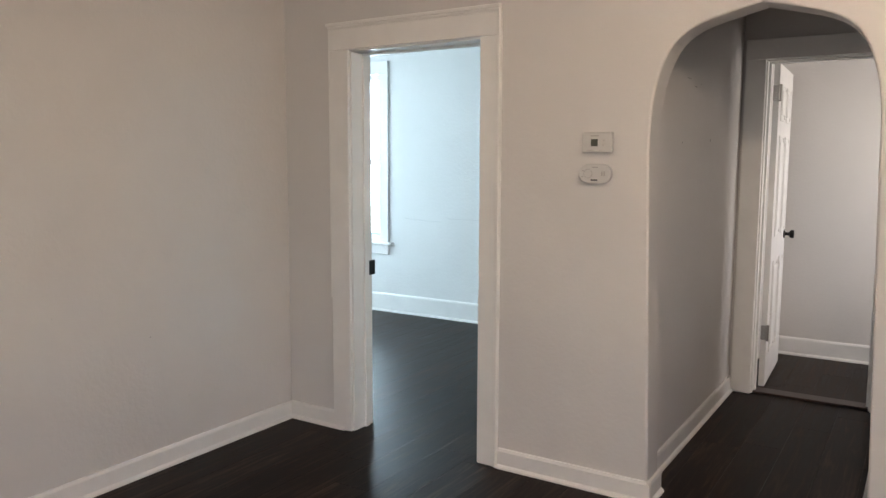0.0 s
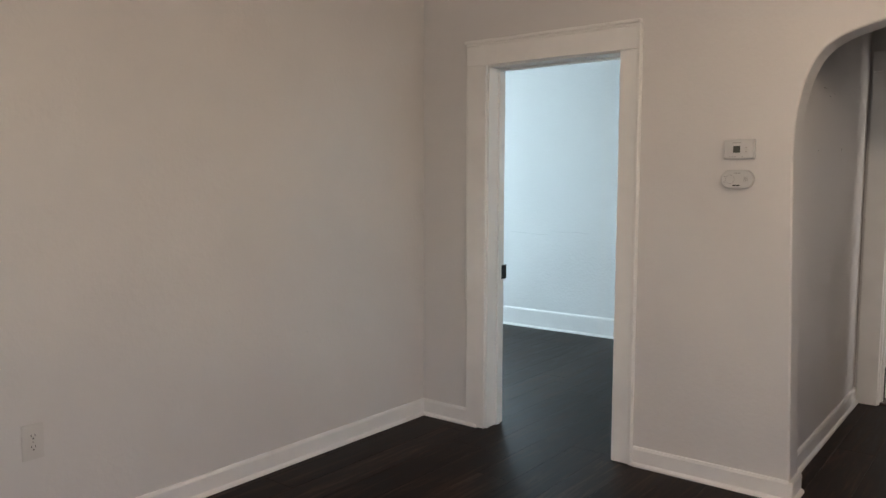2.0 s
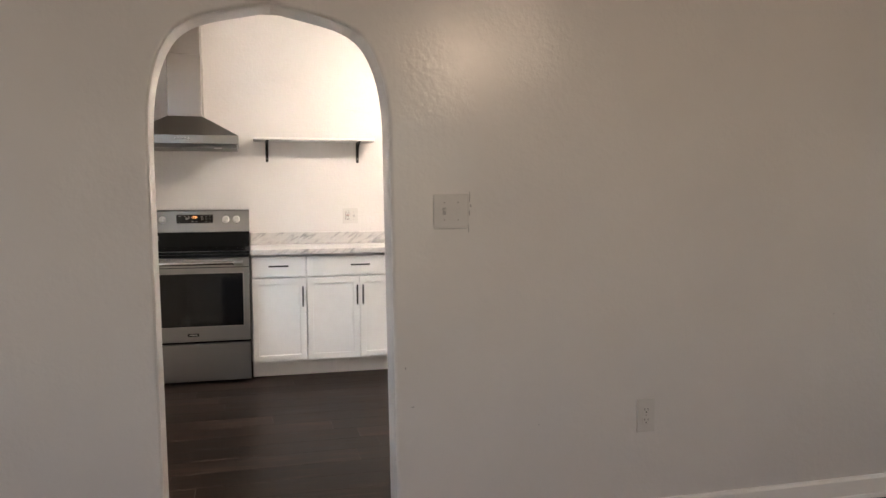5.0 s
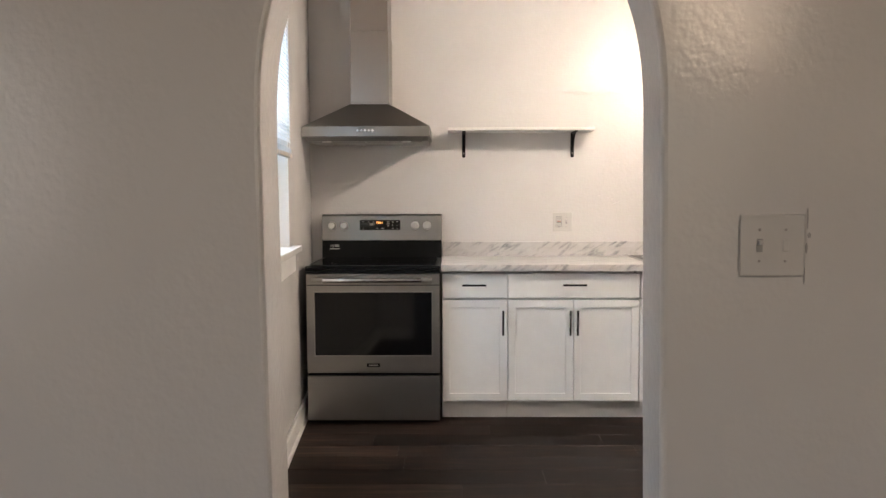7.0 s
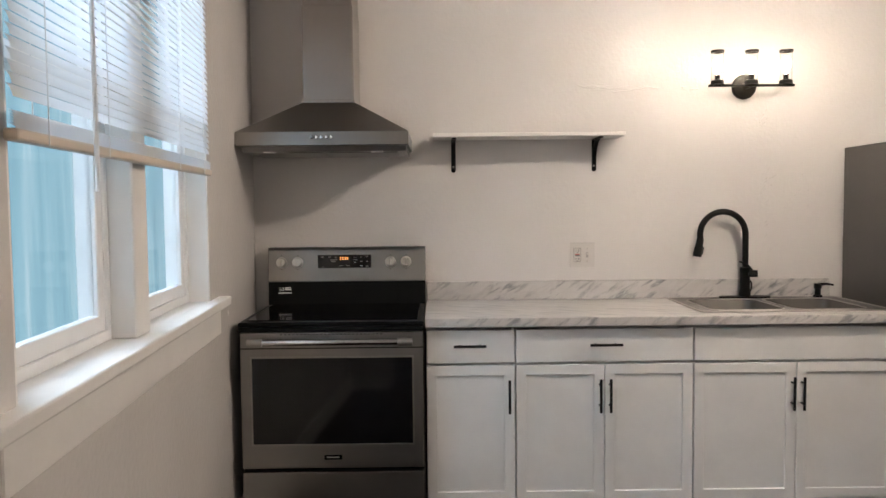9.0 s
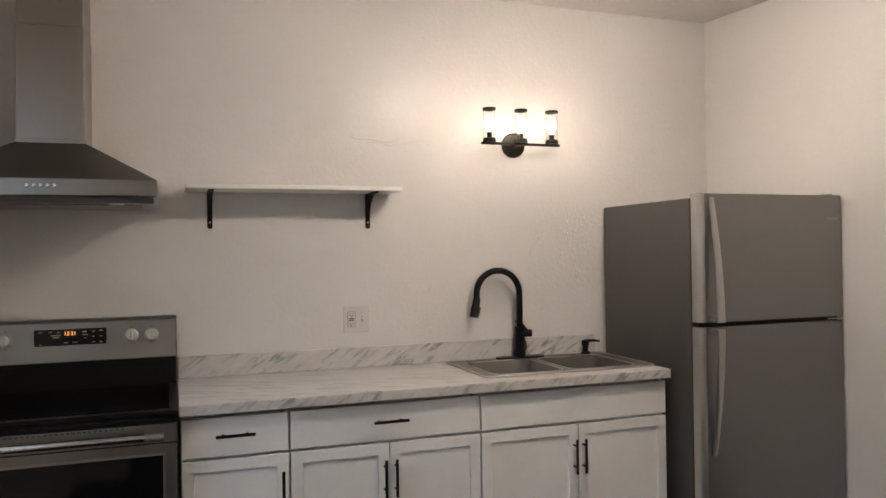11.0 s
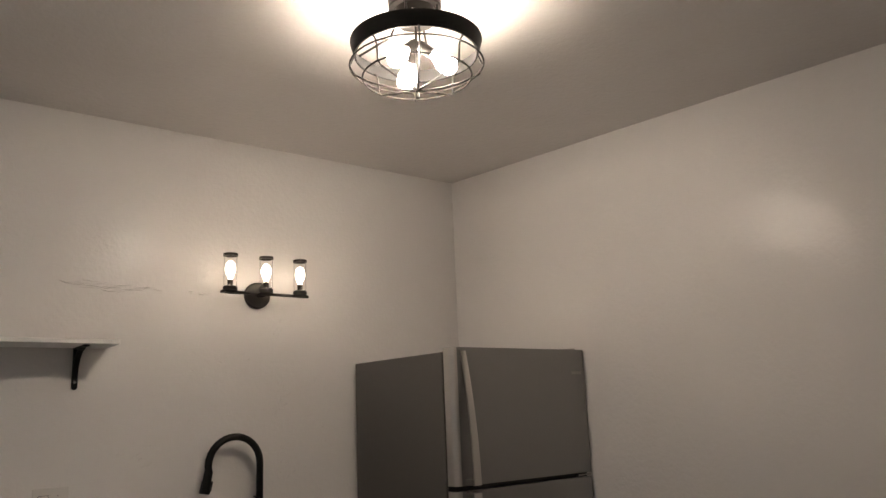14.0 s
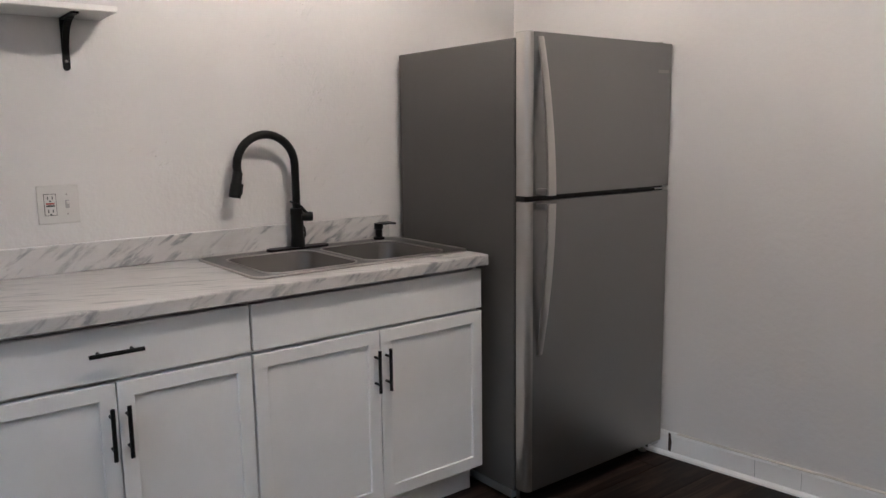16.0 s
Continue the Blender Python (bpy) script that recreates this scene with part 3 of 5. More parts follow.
def window_blind():
    u0, u1, top, low = WU0 + 0.055, WU1 + 0.02, 2.40, 1.50
    t = thing("window_blind", (0, 0, 0), "white slatted venetian blind lowered halfway with cords and a tilt wand", "window blind")
    t.matrix_basis = LEFT_M

    def p(name, bm, mat, label=""):
        ob = part(name, bm, mat, None, label)
        ob.parent = t
        return ob
    p("head_rail", box(u0, u1, 0.0015, 0.035, top - 0.03, top, 0.003), VINYL)
    p("bottom_rail", box(u0, u1, 0.004, 0.030, low, low + 0.022, 0.005, None, 2), CREAM, "cream plastic bottom rail with stacked slats")
    pitch = 0.0205
    n = int((top - 0.05 - low - 0.06) / pitch)
    sl = bmesh.new()
    ring = []
    for x in (u0 + 0.003, u1 - 0.003):
        row = []
        for k in range(6):
            y = -0.0125 + 0.025 * k / 5
            row.append(sl.verts.new((x, y, 0.0022 * (1 - (y / 0.0125) ** 2))))
        ring.append(row)
    for k in range(5):
        sl.faces.new((ring[0][k], ring[0][k + 1], ring[1][k + 1], ring[1][k]))
    moved(sl, Matrix.Rotation(radians(-66), 4, "X"))
    first = p("slat", sl, BLIND)
    first.location = (0, 0.017, top - 0.055)
    for k in range(1, n):
        o = first.copy()
        scene.collection.objects.link(o)
        o.location = (0, 0.017, top - 0.055 - k * pitch)
    for k in range(6):
        o = first.copy()
        scene.collection.objects.link(o)
        o.rotation_euler = (radians(36), 0, 0)
        o.location = (0, 0.017, low + 0.027 + k * 0.0045)
    for u in (u0 + 0.12, (u0 + u1) / 2 - 0.3, (u0 + u1) / 2 + 0.3, u1 - 0.12):
        cb = rod([(u, 0.031, top - 0.03), (u, 0.031, low)], 0.0012, 6)
        rod([(u, 0.003, top - 0.03), (u, 0.003, low)], 0.0012, 6, bm=cb)
        p("ladder_cord", cb, VINYL)
    p("tilt_wand", rod([(u1 - 0.30, 0.047, top - 0.02), (u1 - 0.30, 0.050, 1.42)], 0.0055, 8), VINYL)


window_blind()


def bedroom_window():
    t = thing("window_2", (1.64, FAR, 0), "white painted wooden bedroom window with bright daylight behind it", "window")
    t["kind"] = "structure"
    x0, x1, z0, z1, y = 1.22, 2.06, 0.66, 2.2, FAR
    part("casing_board", box(x1 - 0.005, x1 + 0.10, y - 0.02, y, z0 - 0.004, z1, 0.003), TRIM, t)
    part("casing_board", box(x0 - 0.10, x0 + 0.005, y - 0.02, y, z0 - 0.004, z1, 0.003), TRIM, t)
    part("head_casing", box(x0 - 0.10, x1 + 0.10, y - 0.022, y, z1, z1 + 0.11, 0.003), TRIM, t)
    part("window_sill", box(x0 - 0.15, x1 + 0.15, y - 0.05, y + 0.1, z0 - 0.03, z0 - 0.004, 0.006, None, 2), TRIM, t)
    part("apron", box(x0 - 0.10, x1 + 0.10, y - 0.018, y, z0 - 0.12, z0 - 0.03, 0.003), TRIM, t)
    for zz0, zz1, yy in ((z0, 1.42, y + 0.06), (1.38, z1, y + 0.09)):
        bm = frame_ring(x0, x1, zz0, zz1, 0.045, yy + 0.03, yy, "y", -0.003)
        s = part("sash", bm, TRIM, t)
        g = part("pane", box(x0 + 0.045, x1 - 0.045, yy + 0.012, yy + 0.018, zz0 + 0.045, zz1 - 0.045), GLASS, s)
        g.visible_shadow = False


bedroom_window()

# ---- kitchen: cabinets and worktop ----
FX = 0.613


def pull(length, at, upright, parent):
    """A square-section black bar pull on two posts, facing +x."""
    y, z = at
    h = length / 2
    if upright:
        bm = rod([(FX + 0.030, y, z - h), (FX + 0.030, y, z + h)], 0.0058, 10)
        ends = [(y, z - h * 0.62), (y, z + h * 0.62)]
    else:
        bm = rod([(FX + 0.030, y - h, z), (FX + 0.030, y + h, z)], 0.0058, 10)
        ends = [(y - h * 0.62, z), (y + h * 0.62, z)]
    for a, b in ends:
        rod([(FX, a, b), (FX + 0.030, a, b)], 0.0045, 8, bm=bm)
    return part("handle", bm, BLACK, parent, "matte black bar pull", True)


def shaker(y0, y1, z0, z1, parent):
    w = 0.043
    bm = frame_ring(y0, y1, z0, z1, w, FX - 0.020, FX, "x")
    d = part("door", bm, CABINET, parent)
    part("centre_panel", box(FX - 0.016, FX - 0.009, y0 + w - 0.004, y1 - w + 0.004, z0 + w - 0.004, z1 - w + 0.004), CABINET, d)
    return d


def base_cabinet(y0, y1, doors, pull_side, drawer_pull, label):
    t = thing("base_cabinet", (0.3, (y0 + y1) / 2, 0), label, "cabinet", "base cabinets under the worktop")
    bm = box(0.004, FX - 0.034, y0 + 0.0005, y0 + 0.017, 0.10, 0.874, 0.001)
    box(0.004, FX - 0.034, y1 - 0.017, y1 - 0.0005, 0.10, 0.874, 0.001, bm)
    box(0.004, FX - 0.034, y0 + 0.017, y1 - 0.017, 0.10, 0.117, 0.001, bm)
    box(0.004, 0.012, y0 + 0.017, y1 - 0.017, 0.117, 0.874, 0, bm)
    box(FX - 0.092, FX - 0.074, y0 + 0.017, y1 - 0.017, 0.835, 0.874, 0.001, bm)
    box(FX - 0.052, FX - 0.034, y0 + 0.017, y1 - 0.017, 0.690, 0.735, 0.001, bm)
    part("body", bm, CABINET, t)
    part("toe_kick", box(0.52, 0.535, y0 + 0.0005, y1 - 0.0005, 0.0, 0.10, 0.001), CABINET, t)
    g = 0.0036
    dr = part("drawer_front", box(FX - 0.020, FX, y0 + g, y1 - g, 0.719, 0.859, 0.002), CABINET, t)
    if drawer_pull:
        pull(0.136, (drawer_pull, 0.795), False, dr)
    if doors == 1:
        d = shaker(y0 + g, y1 - g, 0.119, 0.708, t)
        pull(0.142, (y1 - 0.027, 0.578), True, d)
    else:
        m = (y0 + y1) / 2
        for a, b, hy in ((y0 + g, m - g / 2, m - 0.021), (m + g / 2, y1 - g, m + 0.021)):
            d = shaker(a, b, 0.119, 0.708, t)
            pull(0.142, (hy, 0.578), True, d)
    return t


base_cabinet(0.002, 0.381, 1, 1, 0.188, "narrow white shaker base cabinet with one drawer and one door")
base_cabinet(0.381, 1.138, 2, 0, 0.762, "white shaker base cabinet with a wide drawer over two doors")
base_cabinet(1.138, 2.018, 2, 0, 0, "white shaker sink cabinet with a false front over two doors")


def worktop():
    t = thing("countertop", (0.3, 1.0, 0.876), "grey-veined white marble laminate worktop with an upstand at the wall", "countertop")
    ys, xs = (0.0, 1.225, 1.985, 2.020), (0.0, 0.07, 0.505, 0.625)
    bm = bmesh.new()
    z0, z1 = 0.876, 0.914
    for i in range(3):
        for j in range(3):
            if i == 1 and j == 1:
                continue
            box(xs[j], xs[j + 1], ys[i], ys[i + 1], z0, z1, 0, bm)
    nose = [(0.625, z0), (0.643, z0), (0.645, z0 + 0.002)]
    nose += [(0.640 + 0.005 * math.cos(a), z1 - 0.005 + 0.005 * math.sin(a)) for a in [math.pi / 2 * k / 6 for k in range(7)]] + [(0.625, z1)]
    own = bmesh.new()
    a = [own.verts.new((x, 0.0, z)) for x, z in nose]
    b = [own.verts.new((x, 2.020, z)) for x, z in nose]
    own.faces.new(a), own.faces.new(b[::-1])
    for i in range(len(nose)):
        j = (i + 1) % len(nose)
        own.faces.new((a[j], a[i], b[i], b[j]))
    merge(bm, own)
    bmesh.ops.remove_doubles(bm, verts=bm.verts, dist=0.0002)
    part("top", bm, MARBLE, t)
    part("upstand", box(0.001, 0.021, 0.0, 2.020, 0.914, 1.007, 0.004, None, 2), MARBLE, t)


worktop()


def sink():
    t = thing("kitchen_sink", (0.29, 1.605, 0.914), "double-bowl stainless steel drop-in sink in the marble worktop", "sink")
    x0, x1, y0, y1, zt = 0.035, 0.548, 1.190, 2.022, 0.9185
    rim = bmesh.new()
    bowls = ((1.255, 1.590, 0.115, 0.505), (1.620, 1.955, 0.115, 0.505))
    mid = 1.605
    for (by0, by1, bx0, bx1), (hy0, hy1) in zip(bowls, ((y0, mid), (mid, y1))):
        outer = rounded(x0, x1, hy0, hy1, 0.045)
        # the two halves meet in a straight line
        fix = []
        for k, (x, y) in enumerate(outer):
            near_mid = abs(y - mid) < 0.046
            if near_mid:
                cx = x1 if x > (x0 + x1) / 2 else x0
                fix.append((cx if abs(x - cx) < 0.0455 and abs(y - mid) > 0.0005 else x, mid if abs(x - cx) >= 0.0 and abs(y - mid) < 0.0455 and not (abs(x - cx) < 0.0005) else y))
            else:
                fix.append((x, y))
        inner = rounded(bx0, bx1, by0, by1, 0.060)
        inner2 = rounded(bx0 + 0.006, bx1 - 0.006, by0 + 0.006, by1 - 0.006, 0.056)
        low = rounded(bx0 + 0.022, bx1 - 0.022, by0 + 0.022, by1 - 0.022, 0.055)
        low2 = rounded(bx0 + 0.055, bx1 - 0.055, by0 + 0.055, by1 - 0.055, 0.040)
        loops = [(fix, zt - 0.004), (fix, zt), (inner, zt - 0.001), (inner2, zt - 0.008), (low, zt - 0.150), (low2, zt - 0.178)]
        rows = [[rim.verts.new((x, y, z)) for x, y in pts] for pts, z in loops]
        for a, b in zip(rows, rows[1:]):
            for k in range(len(a)):
                q = (k + 1) % len(a)
                rim.faces.new((a[k], a[q], b[q], b[k]))
        rim.faces.new(rows[-1])
    ob = part("basin", rim, SINK, t, "", True)
    for by0, by1, bx0, bx1 in bowls:
        part("drain", lathe([(0.055, 0), (0.055, 0.003), (0.04, 0.004), (0.036, 0.001), (0.0, 0.001)], ((bx0 + bx1) / 2, (by0 + by1) / 2, zt - 0.1775), seg=24), CHROME, t, "", True)
    # rolled rim in lighter steel than the basin, to paint its bright reflection
    part("rolled_edge_highlight", rod([(x, y, zt) for x, y in rounded(x0 + 0.002, x1 - 0.002, y0 + 0.002, y1 - 0.002, 0.045)], 0.0042, 8, True), STEEL_LIGHT, t, "", True)
    # thin light rods added as the highlight line round each bowl
    for by0, by1, bx0, bx1 in bowls:
        part("bowl_highlight", rod([(x, y, zt - 0.0005) for x, y in rounded(bx0, bx1, by0, by1, 0.060)], 0.0028, 8, True), STEEL_LIGHT, t, "", True)


sink()


def faucet():
    x, y, z = 0.080, 1.568, 0.9195
    t = thing("faucet", (x, y, z), "matte black gooseneck pull-down faucet on a deck plate", "faucet")
    plate = rounded(x - 0.028, x + 0.028, y - 0.125, y + 0.125, 0.027, 8)
    part("deck_plate", prism(plate, z - 0.0005, z + 0.008, "z"), BLACK, t)
    body = lathe([(0.027, 0.008), (0.026, 0.03), (0.0235, 0.05), (0.0235, 0.125), (0.0245, 0.128), (0.0245, 0.150), (0.020, 0.153), (0.0, 0.153)], (x, y, z), seg=24)
    part("body", body, BLACK, t, "", True)
    r, zc = 0.112, 1.232
    path = [(x, y, z + 0.14), (x, y, 1.15)]
    for k in range(0, 17):
        a = math.pi * k / 16 * 1.06
        path.append((x + 0.0, y - r + r * math.cos(a), zc + r * math.sin(a)))
    part("spout", rod(path, 0.0150, 14), BLACK, t, "", True)
    ex, ey, ez = path[-1]
    dn = Vector((0.0, -0.19, -1)).normalized()
    hd = lathe([(0.0150, -0.005), (0.0175, 0.0), (0.0180, 0.035), (0.0200, 0.040), (0.0215, 0.085), (0.0190, 0.088), (0.0, 0.086)], (ex, ey, ez), dn, 20)
    head = part("spray_head", hd, BLACK, t, "", True)
    bt = box(-0.006, 0.006, 0.017, 0.026, -0.075, -0.035, 0.003)
    moved(bt, Matrix.Translation((ex, ey, ez)) @ Matrix.Rotation(radians(-10.8), 4, "X"))
    part("spray_button", bt, RUBBER, head)
    part("side_hub", lathe([(0.017, 0), (0.018, 0.03), (0.0165, 0.042), (0.0, 0.043)], (x + 0.012, y + 0.012, 1.040), (0.35, 0.9, 0), 18), BLACK, t, "", True)
    part("lever", rod([(x + 0.022, y + 0.030, 1.050), (x + 0.020, y + 0.010, 1.078), (x + 0.020, y - 0.035, 1.100)], 0.005, 8, radii=[0.007, 0.005, 0.004]), BLACK, t, "", True)
    part("hose_loop", rod([(x - 0.02 + 0.0, y + 0.02 + 0.022 * math.cos(a), 0.975 + 0.034 * math.sin(a)) for a in [2 * math.pi * k / 16 for k in range(16)]], 0.004, 8, True), RUBBER, t, "", True)


faucet()


def soap_dispenser():
    x, y, z = 0.078, 1.930, 0.9195
    t = thing("soap_dispenser", (x, y, z), "short matte black soap pump beside the sink", "soap dispenser")
    part("body", lathe([(0.022, 0), (0.022, 0.008), (0.014, 0.012), (0.014, 0.040), (0.018, 0.044), (0.018, 0.066), (0.0, 0.069)], (x, y, z), seg=20), BLACK, t, "", True)
    part("nozzle", rod([(x, y, z + 0.062), (x + 0.02, y + 0.035, z + 0.066), (x + 0.032, y + 0.062, z + 0.062)], 0.006, 10, radii=[0.008, 0.0065, 0.0045]), BLACK, t, "", True)


soap_dispenser()


# ---- cooker ----
def cooker():
    y0, y1 = -0.768, -0.006
    t = thing("electric_range", (0.35, (y0 + y1) / 2, 0), "stainless steel electric range with black glass cooktop and oven window", "stove")
    fx = 0.680
    part("body", box(0.03, 0.640, y0, y1, 0.03, 0.900, 0.004), BLACK_ENAMEL, t)
    for yy in (y0 + 0.06, y1 - 0.06):
        for xx in (0.08, 0.58):
            part("foot", lathe([(0.016, 0), (0.018, 0.008), (0.008, 0.012), (0.008, 0.031)], (xx, yy, 0), seg=12), RUBBER, t)
    top = part("cooktop", box(0.10, 0.690, y0 - 0.002, y1 + 0.002, 0.893, 0.912, 0.006, None, 2), BLACK_ENAMEL, t)
    part("cooktop_glass", box(0.125, 0.645, y0 + 0.025, y1 - 0.025, 0.9115, 0.916, 0.001), BLACK_GLASS, top)
    for cx, cy, r in ((0.26, y0 + 0.19, 0.075), (0.26, y1 - 0.19, 0.075), (0.50, y0 + 0.19, 0.105), (0.50, y1 - 0.19, 0.115)):
        part("burner_mark", rod([(cx + r * math.cos(2 * math.pi * k / 40), cy + r * math.sin(2 * math.pi * k / 40), 0.9154) for k in range(40)], 0.0007, 4, True), DARK_INK, top)
    part("front_lip", box(0.640, 0.692, y0 - 0.001, y1 + 0.001, 0.872, 0.8925, 0.006, None, 2), BLACK_ENAMEL, t)
    # rear control panel
    lower = prism([(0.10, 0.900), (0.112, 0.900), (0.102, 1.022), (0.03, 1.022), (0.03, 0.900)], y0, y1, "y")
    part("back_guard", lower, BLACK_ENAMEL, t)
    panel = prism([(0.106, 1.022), (0.090, 1.176), (0.082, 1.188), (0.03, 1.188), (0.03, 1.022)], y0 - 0.003, y1 + 0.003, "y")
    cp = part("control_panel", panel, STEEL, t)
    soften(cp, 0.003)

    def on_panel(z):
        return 0.106 - (z - 1.022) * 0.016 / 0.154
    ax = Vector((1, 0, 0.10)).normalized()
    part("display", box(on_panel(1.117) - 0.006, on_panel(1.117) + 0.003, -0.528, -0.268, 1.082, 1.152, 0.002), BLACK_GLASS, cp)
    xd = on_panel(1.117) + 0.0034
    words("12:21", 0.020, Matrix.Translation((xd, -0.400, 1.134)) @ FACE_X, DIGITS, cp, "clock_digits", "amber clock digits")
    for yy, zz, w in ((-0.505, 1.142, 0.014), (-0.470, 1.142, 0.012), (-0.440, 1.140, 0.012), (-0.348, 1.140, 0.016), (-0.345, 1.128, 0.020), (-0.346, 1.115, 0.010),
                      (-0.316, 1.140, 0.010), (-0.288, 1.142, 0.012), (-0.316, 1.120, 0.008), (-0.288, 1.120, 0.008), (-0.316, 1.098, 0.012), (-0.288, 1.096, 0.010),
                      (-0.45, 1.128, 0.034), (-0.45, 1.120, 0.024), (-0.505, 1.094, 0.007), (-0.415, 1.099, 0.014), (-0.382, 1.099, 0.018)):
        part("key_mark", box(xd - 0.001, xd, yy - w / 2, yy + w / 2, zz - 0.0018, zz + 0.0018), GREY_INK, cp)
    for yy in (-0.703, -0.626, -0.174, -0.098):
        kx = on_panel(1.116)
        kb = lathe([(0.027, -0.002), (0.027, 0.004), (0.023, 0.006), (0.021, 0.024), (0.019, 0.027), (0.0, 0.027)], (kx, yy, 1.116), ax, 24)
        k = part("knob", kb, KNOB_FACE, cp, "round brushed metal control knob", True)
        part("pointer", box(kx + 0.024, kx + 0.033, yy - 0.004, yy + 0.004, 1.098, 1.136, 0.002), KNOB_FACE, k)
        part("knob_mark", box(on_panel(1.083) + 0.0002, on_panel(1.083) + 0.0008, yy - 0.002, yy + 0.002, 1.081, 1.085), DARK_INK, cp)
        part("knob_mark", box(on_panel(1.150) + 0.0002, on_panel(1.150) + 0.0008, yy - 0.002, yy + 0.002, 1.148, 1.152), DARK_INK, cp)
    st = part("sticker", box(0.1075, 0.1085, -0.722, -0.652, 0.962, 0.998), BLACK_GLASS, t, "black warranty sticker with white print")
    words("10", 0.026, Matrix.Translation((0.1088, -0.706, 0.986)) @ FACE_X, WHITE_INK, t, "sticker_lettering")
    for zz, w in ((0.994, 0.030), (0.986, 0.030)):
        part("print_bar", box(0.1085, 0.1089, -0.688, -0.688 + w, zz - 0.0025, zz + 0.0025), WHITE_INK, st)
    part("print_bar", box(0.1085, 0.1089, -0.72, -0.655, 0.967, 0.972), WHITE_INK, st)
    # oven door
    door = part("oven_door", box(0.642, fx, y0 + 0.003, y1 - 0.003, 0.297, 0.868, 0.004, None, 2), STEEL, t)
    part("oven_window", box(fx - 0.004, fx + 0.0018, y0 + 0.050, y1 - 0.047, 0.400, 0.762, 0.001), BLACK_GLASS, door, "black glass oven window")
    wf = frame_ring(y0 + 0.044, y1 - 0.041, 0.394, 0.768, 0.007, fx, fx + 0.003, "x", 0.001)
    part("window_trim", wf, NICKEL, door)
    part("door_seam", box(fx - 0.001, fx + 0.0008, y0 + 0.003, y1 - 0.003, 0.800, 0.805), RUBBER, door)
    hb = rod([(fx + 0.045, y0 + 0.060, 0.834), (fx + 0.045, y1 - 0.060, 0.834)], 0.0125, 14)
    hd = part("oven_handle", hb, CHROME, door, "round polished steel handle bar", True)
    for yy in (y0 + 0.075, y1 - 0.075):
        eb = lathe([(0.0165, -0.03), (0.0165, 0.03)], (fx + 0.045, yy, 0.834), (0, 1, 0), 16)
        box(fx - 0.001, fx + 0.04, yy - 0.014, yy + 0.014, 0.824, 0.844, 0.004, eb)
        part("handle_bracket", eb, NICKEL, hd)
    for k in range(26):
        yy = y0 + 0.17 + k * 0.0165
        part("vent_slot", box(fx - 0.002, fx + 0.0007, yy, yy + 0.010, 0.858, 0.862), RUBBER, door)
    bd = part("badge", box(fx + 0.0002, fx + 0.0022, -0.424, -0.350, 0.334, 0.354, 0.001), BLACK_GLASS, door, "small black badge")
    part("badge_print", box(fx + 0.0022, fx + 0.0026, -0.414, -0.360, 0.341, 0.347), GREY_INK, bd)
    part("drawer", box(0.642, fx - 0.002, y0 + 0.003, y1 - 0.003, 0.022, 0.280, 0.004, None, 2), STEEL, t, "stainless storage drawer")


cooker()


# ---- hood ----
def hood():
    y0, y1, f = -0.818, -0.066, 0.480
    t = thing("range_hood", (0.24, -0.44, 1.63), "stainless steel chimney hood on the wall over the range", "range hood")
    lo, hi = 1.652, 1.712
    bm = bmesh.new()
    ty0, ty1, tx, tz = -0.552, -0.320, 0.285, 1.862
    rows = [[(0.002, y0), (f, y0), (f, y1), (0.002, y1)], [(0.002, y0), (f, y0), (f, y1), (0.002, y1)], [(0.002, ty0 - 0.004), (tx + 0.004, ty0 - 0.004), (tx + 0.004, ty1 + 0.004), (0.002, ty1 + 0.004)]]
    vs = [[bm.verts.new((x, y, z)) for x, y in r] for r, z in zip(rows, (lo, hi, tz))]
    for a, b in zip(vs, vs[1:]):
        for k in range(4):
            bm.faces.new((a[k], a[(k + 1) % 4], b[(k + 1) % 4], b[k]))
    bm.faces.new(vs[2])
    under = [bm.verts.new(p) for p in ((0.03, y0 + 0.03, lo - 0.003), (f - 0.03, y0 + 0.03, lo - 0.003), (f - 0.03, y1 - 0.03, lo - 0.003), (0.03, y1 - 0.03, lo - 0.003))]
    for k in range(4):
        bm.faces.new((vs[0][(k + 1) % 4], vs[0][k], under[k], under[(k + 1) % 4]))
    bm.faces.new(under[::-1])
    soften(part("canopy", bm, STEEL, t), 0.003)
    low = prism([(0.02, 1.649), (f - 0.012, 1.649), (f - 0.030, 1.628), (0.02, 1.628)], y0 + 0.025, y1 - 0.012, "y")
    part("underside_tray", low, MESH_FILTER, t)
    for a, b in ((y0 + 0.06, -0.45), (-0.435, y1 - 0.05)):
        part("grease_filter", box(0.08, f - 0.075, a, b, 1.624, 1.6285, 0.002), MESH_FILTER, t)
    for yy in (y0 + 0.14, y1 - 0.14):
        part("hood_lamp", lathe([(0.028, 0), (0.028, 0.004), (0, 0.004)], (f - 0.055, yy, 1.628), (0, 0, -1), 18), WHITE_INK, t)
    part("chimney", box(0.002, tx, ty0, ty1, tz, 2.30, 0.003), STEEL_TUBE, t)
    part("chimney_upper", box(0.002, tx - 0.004, ty0 + 0.004, ty1 - 0.004, 2.30, H - 0.001, 0.003), STEEL_TUBE, t)
    part("collar", box(0.002, tx + 0.003, ty0 - 0.003, ty1 + 0.003, tz - 0.002, tz + 0.014, 0.002), STEEL_TUBE, t)
    for k in range(5):
        yy = -0.486 + k * 0.0215
        part("button", lathe([(0.0075, 0), (0.0075, 0.005), (0.005, 0.0075), (0, 0.0075)], (f, yy, 1.687), (1, 0, 0), 12), CHROME, t, "", True)


hood()


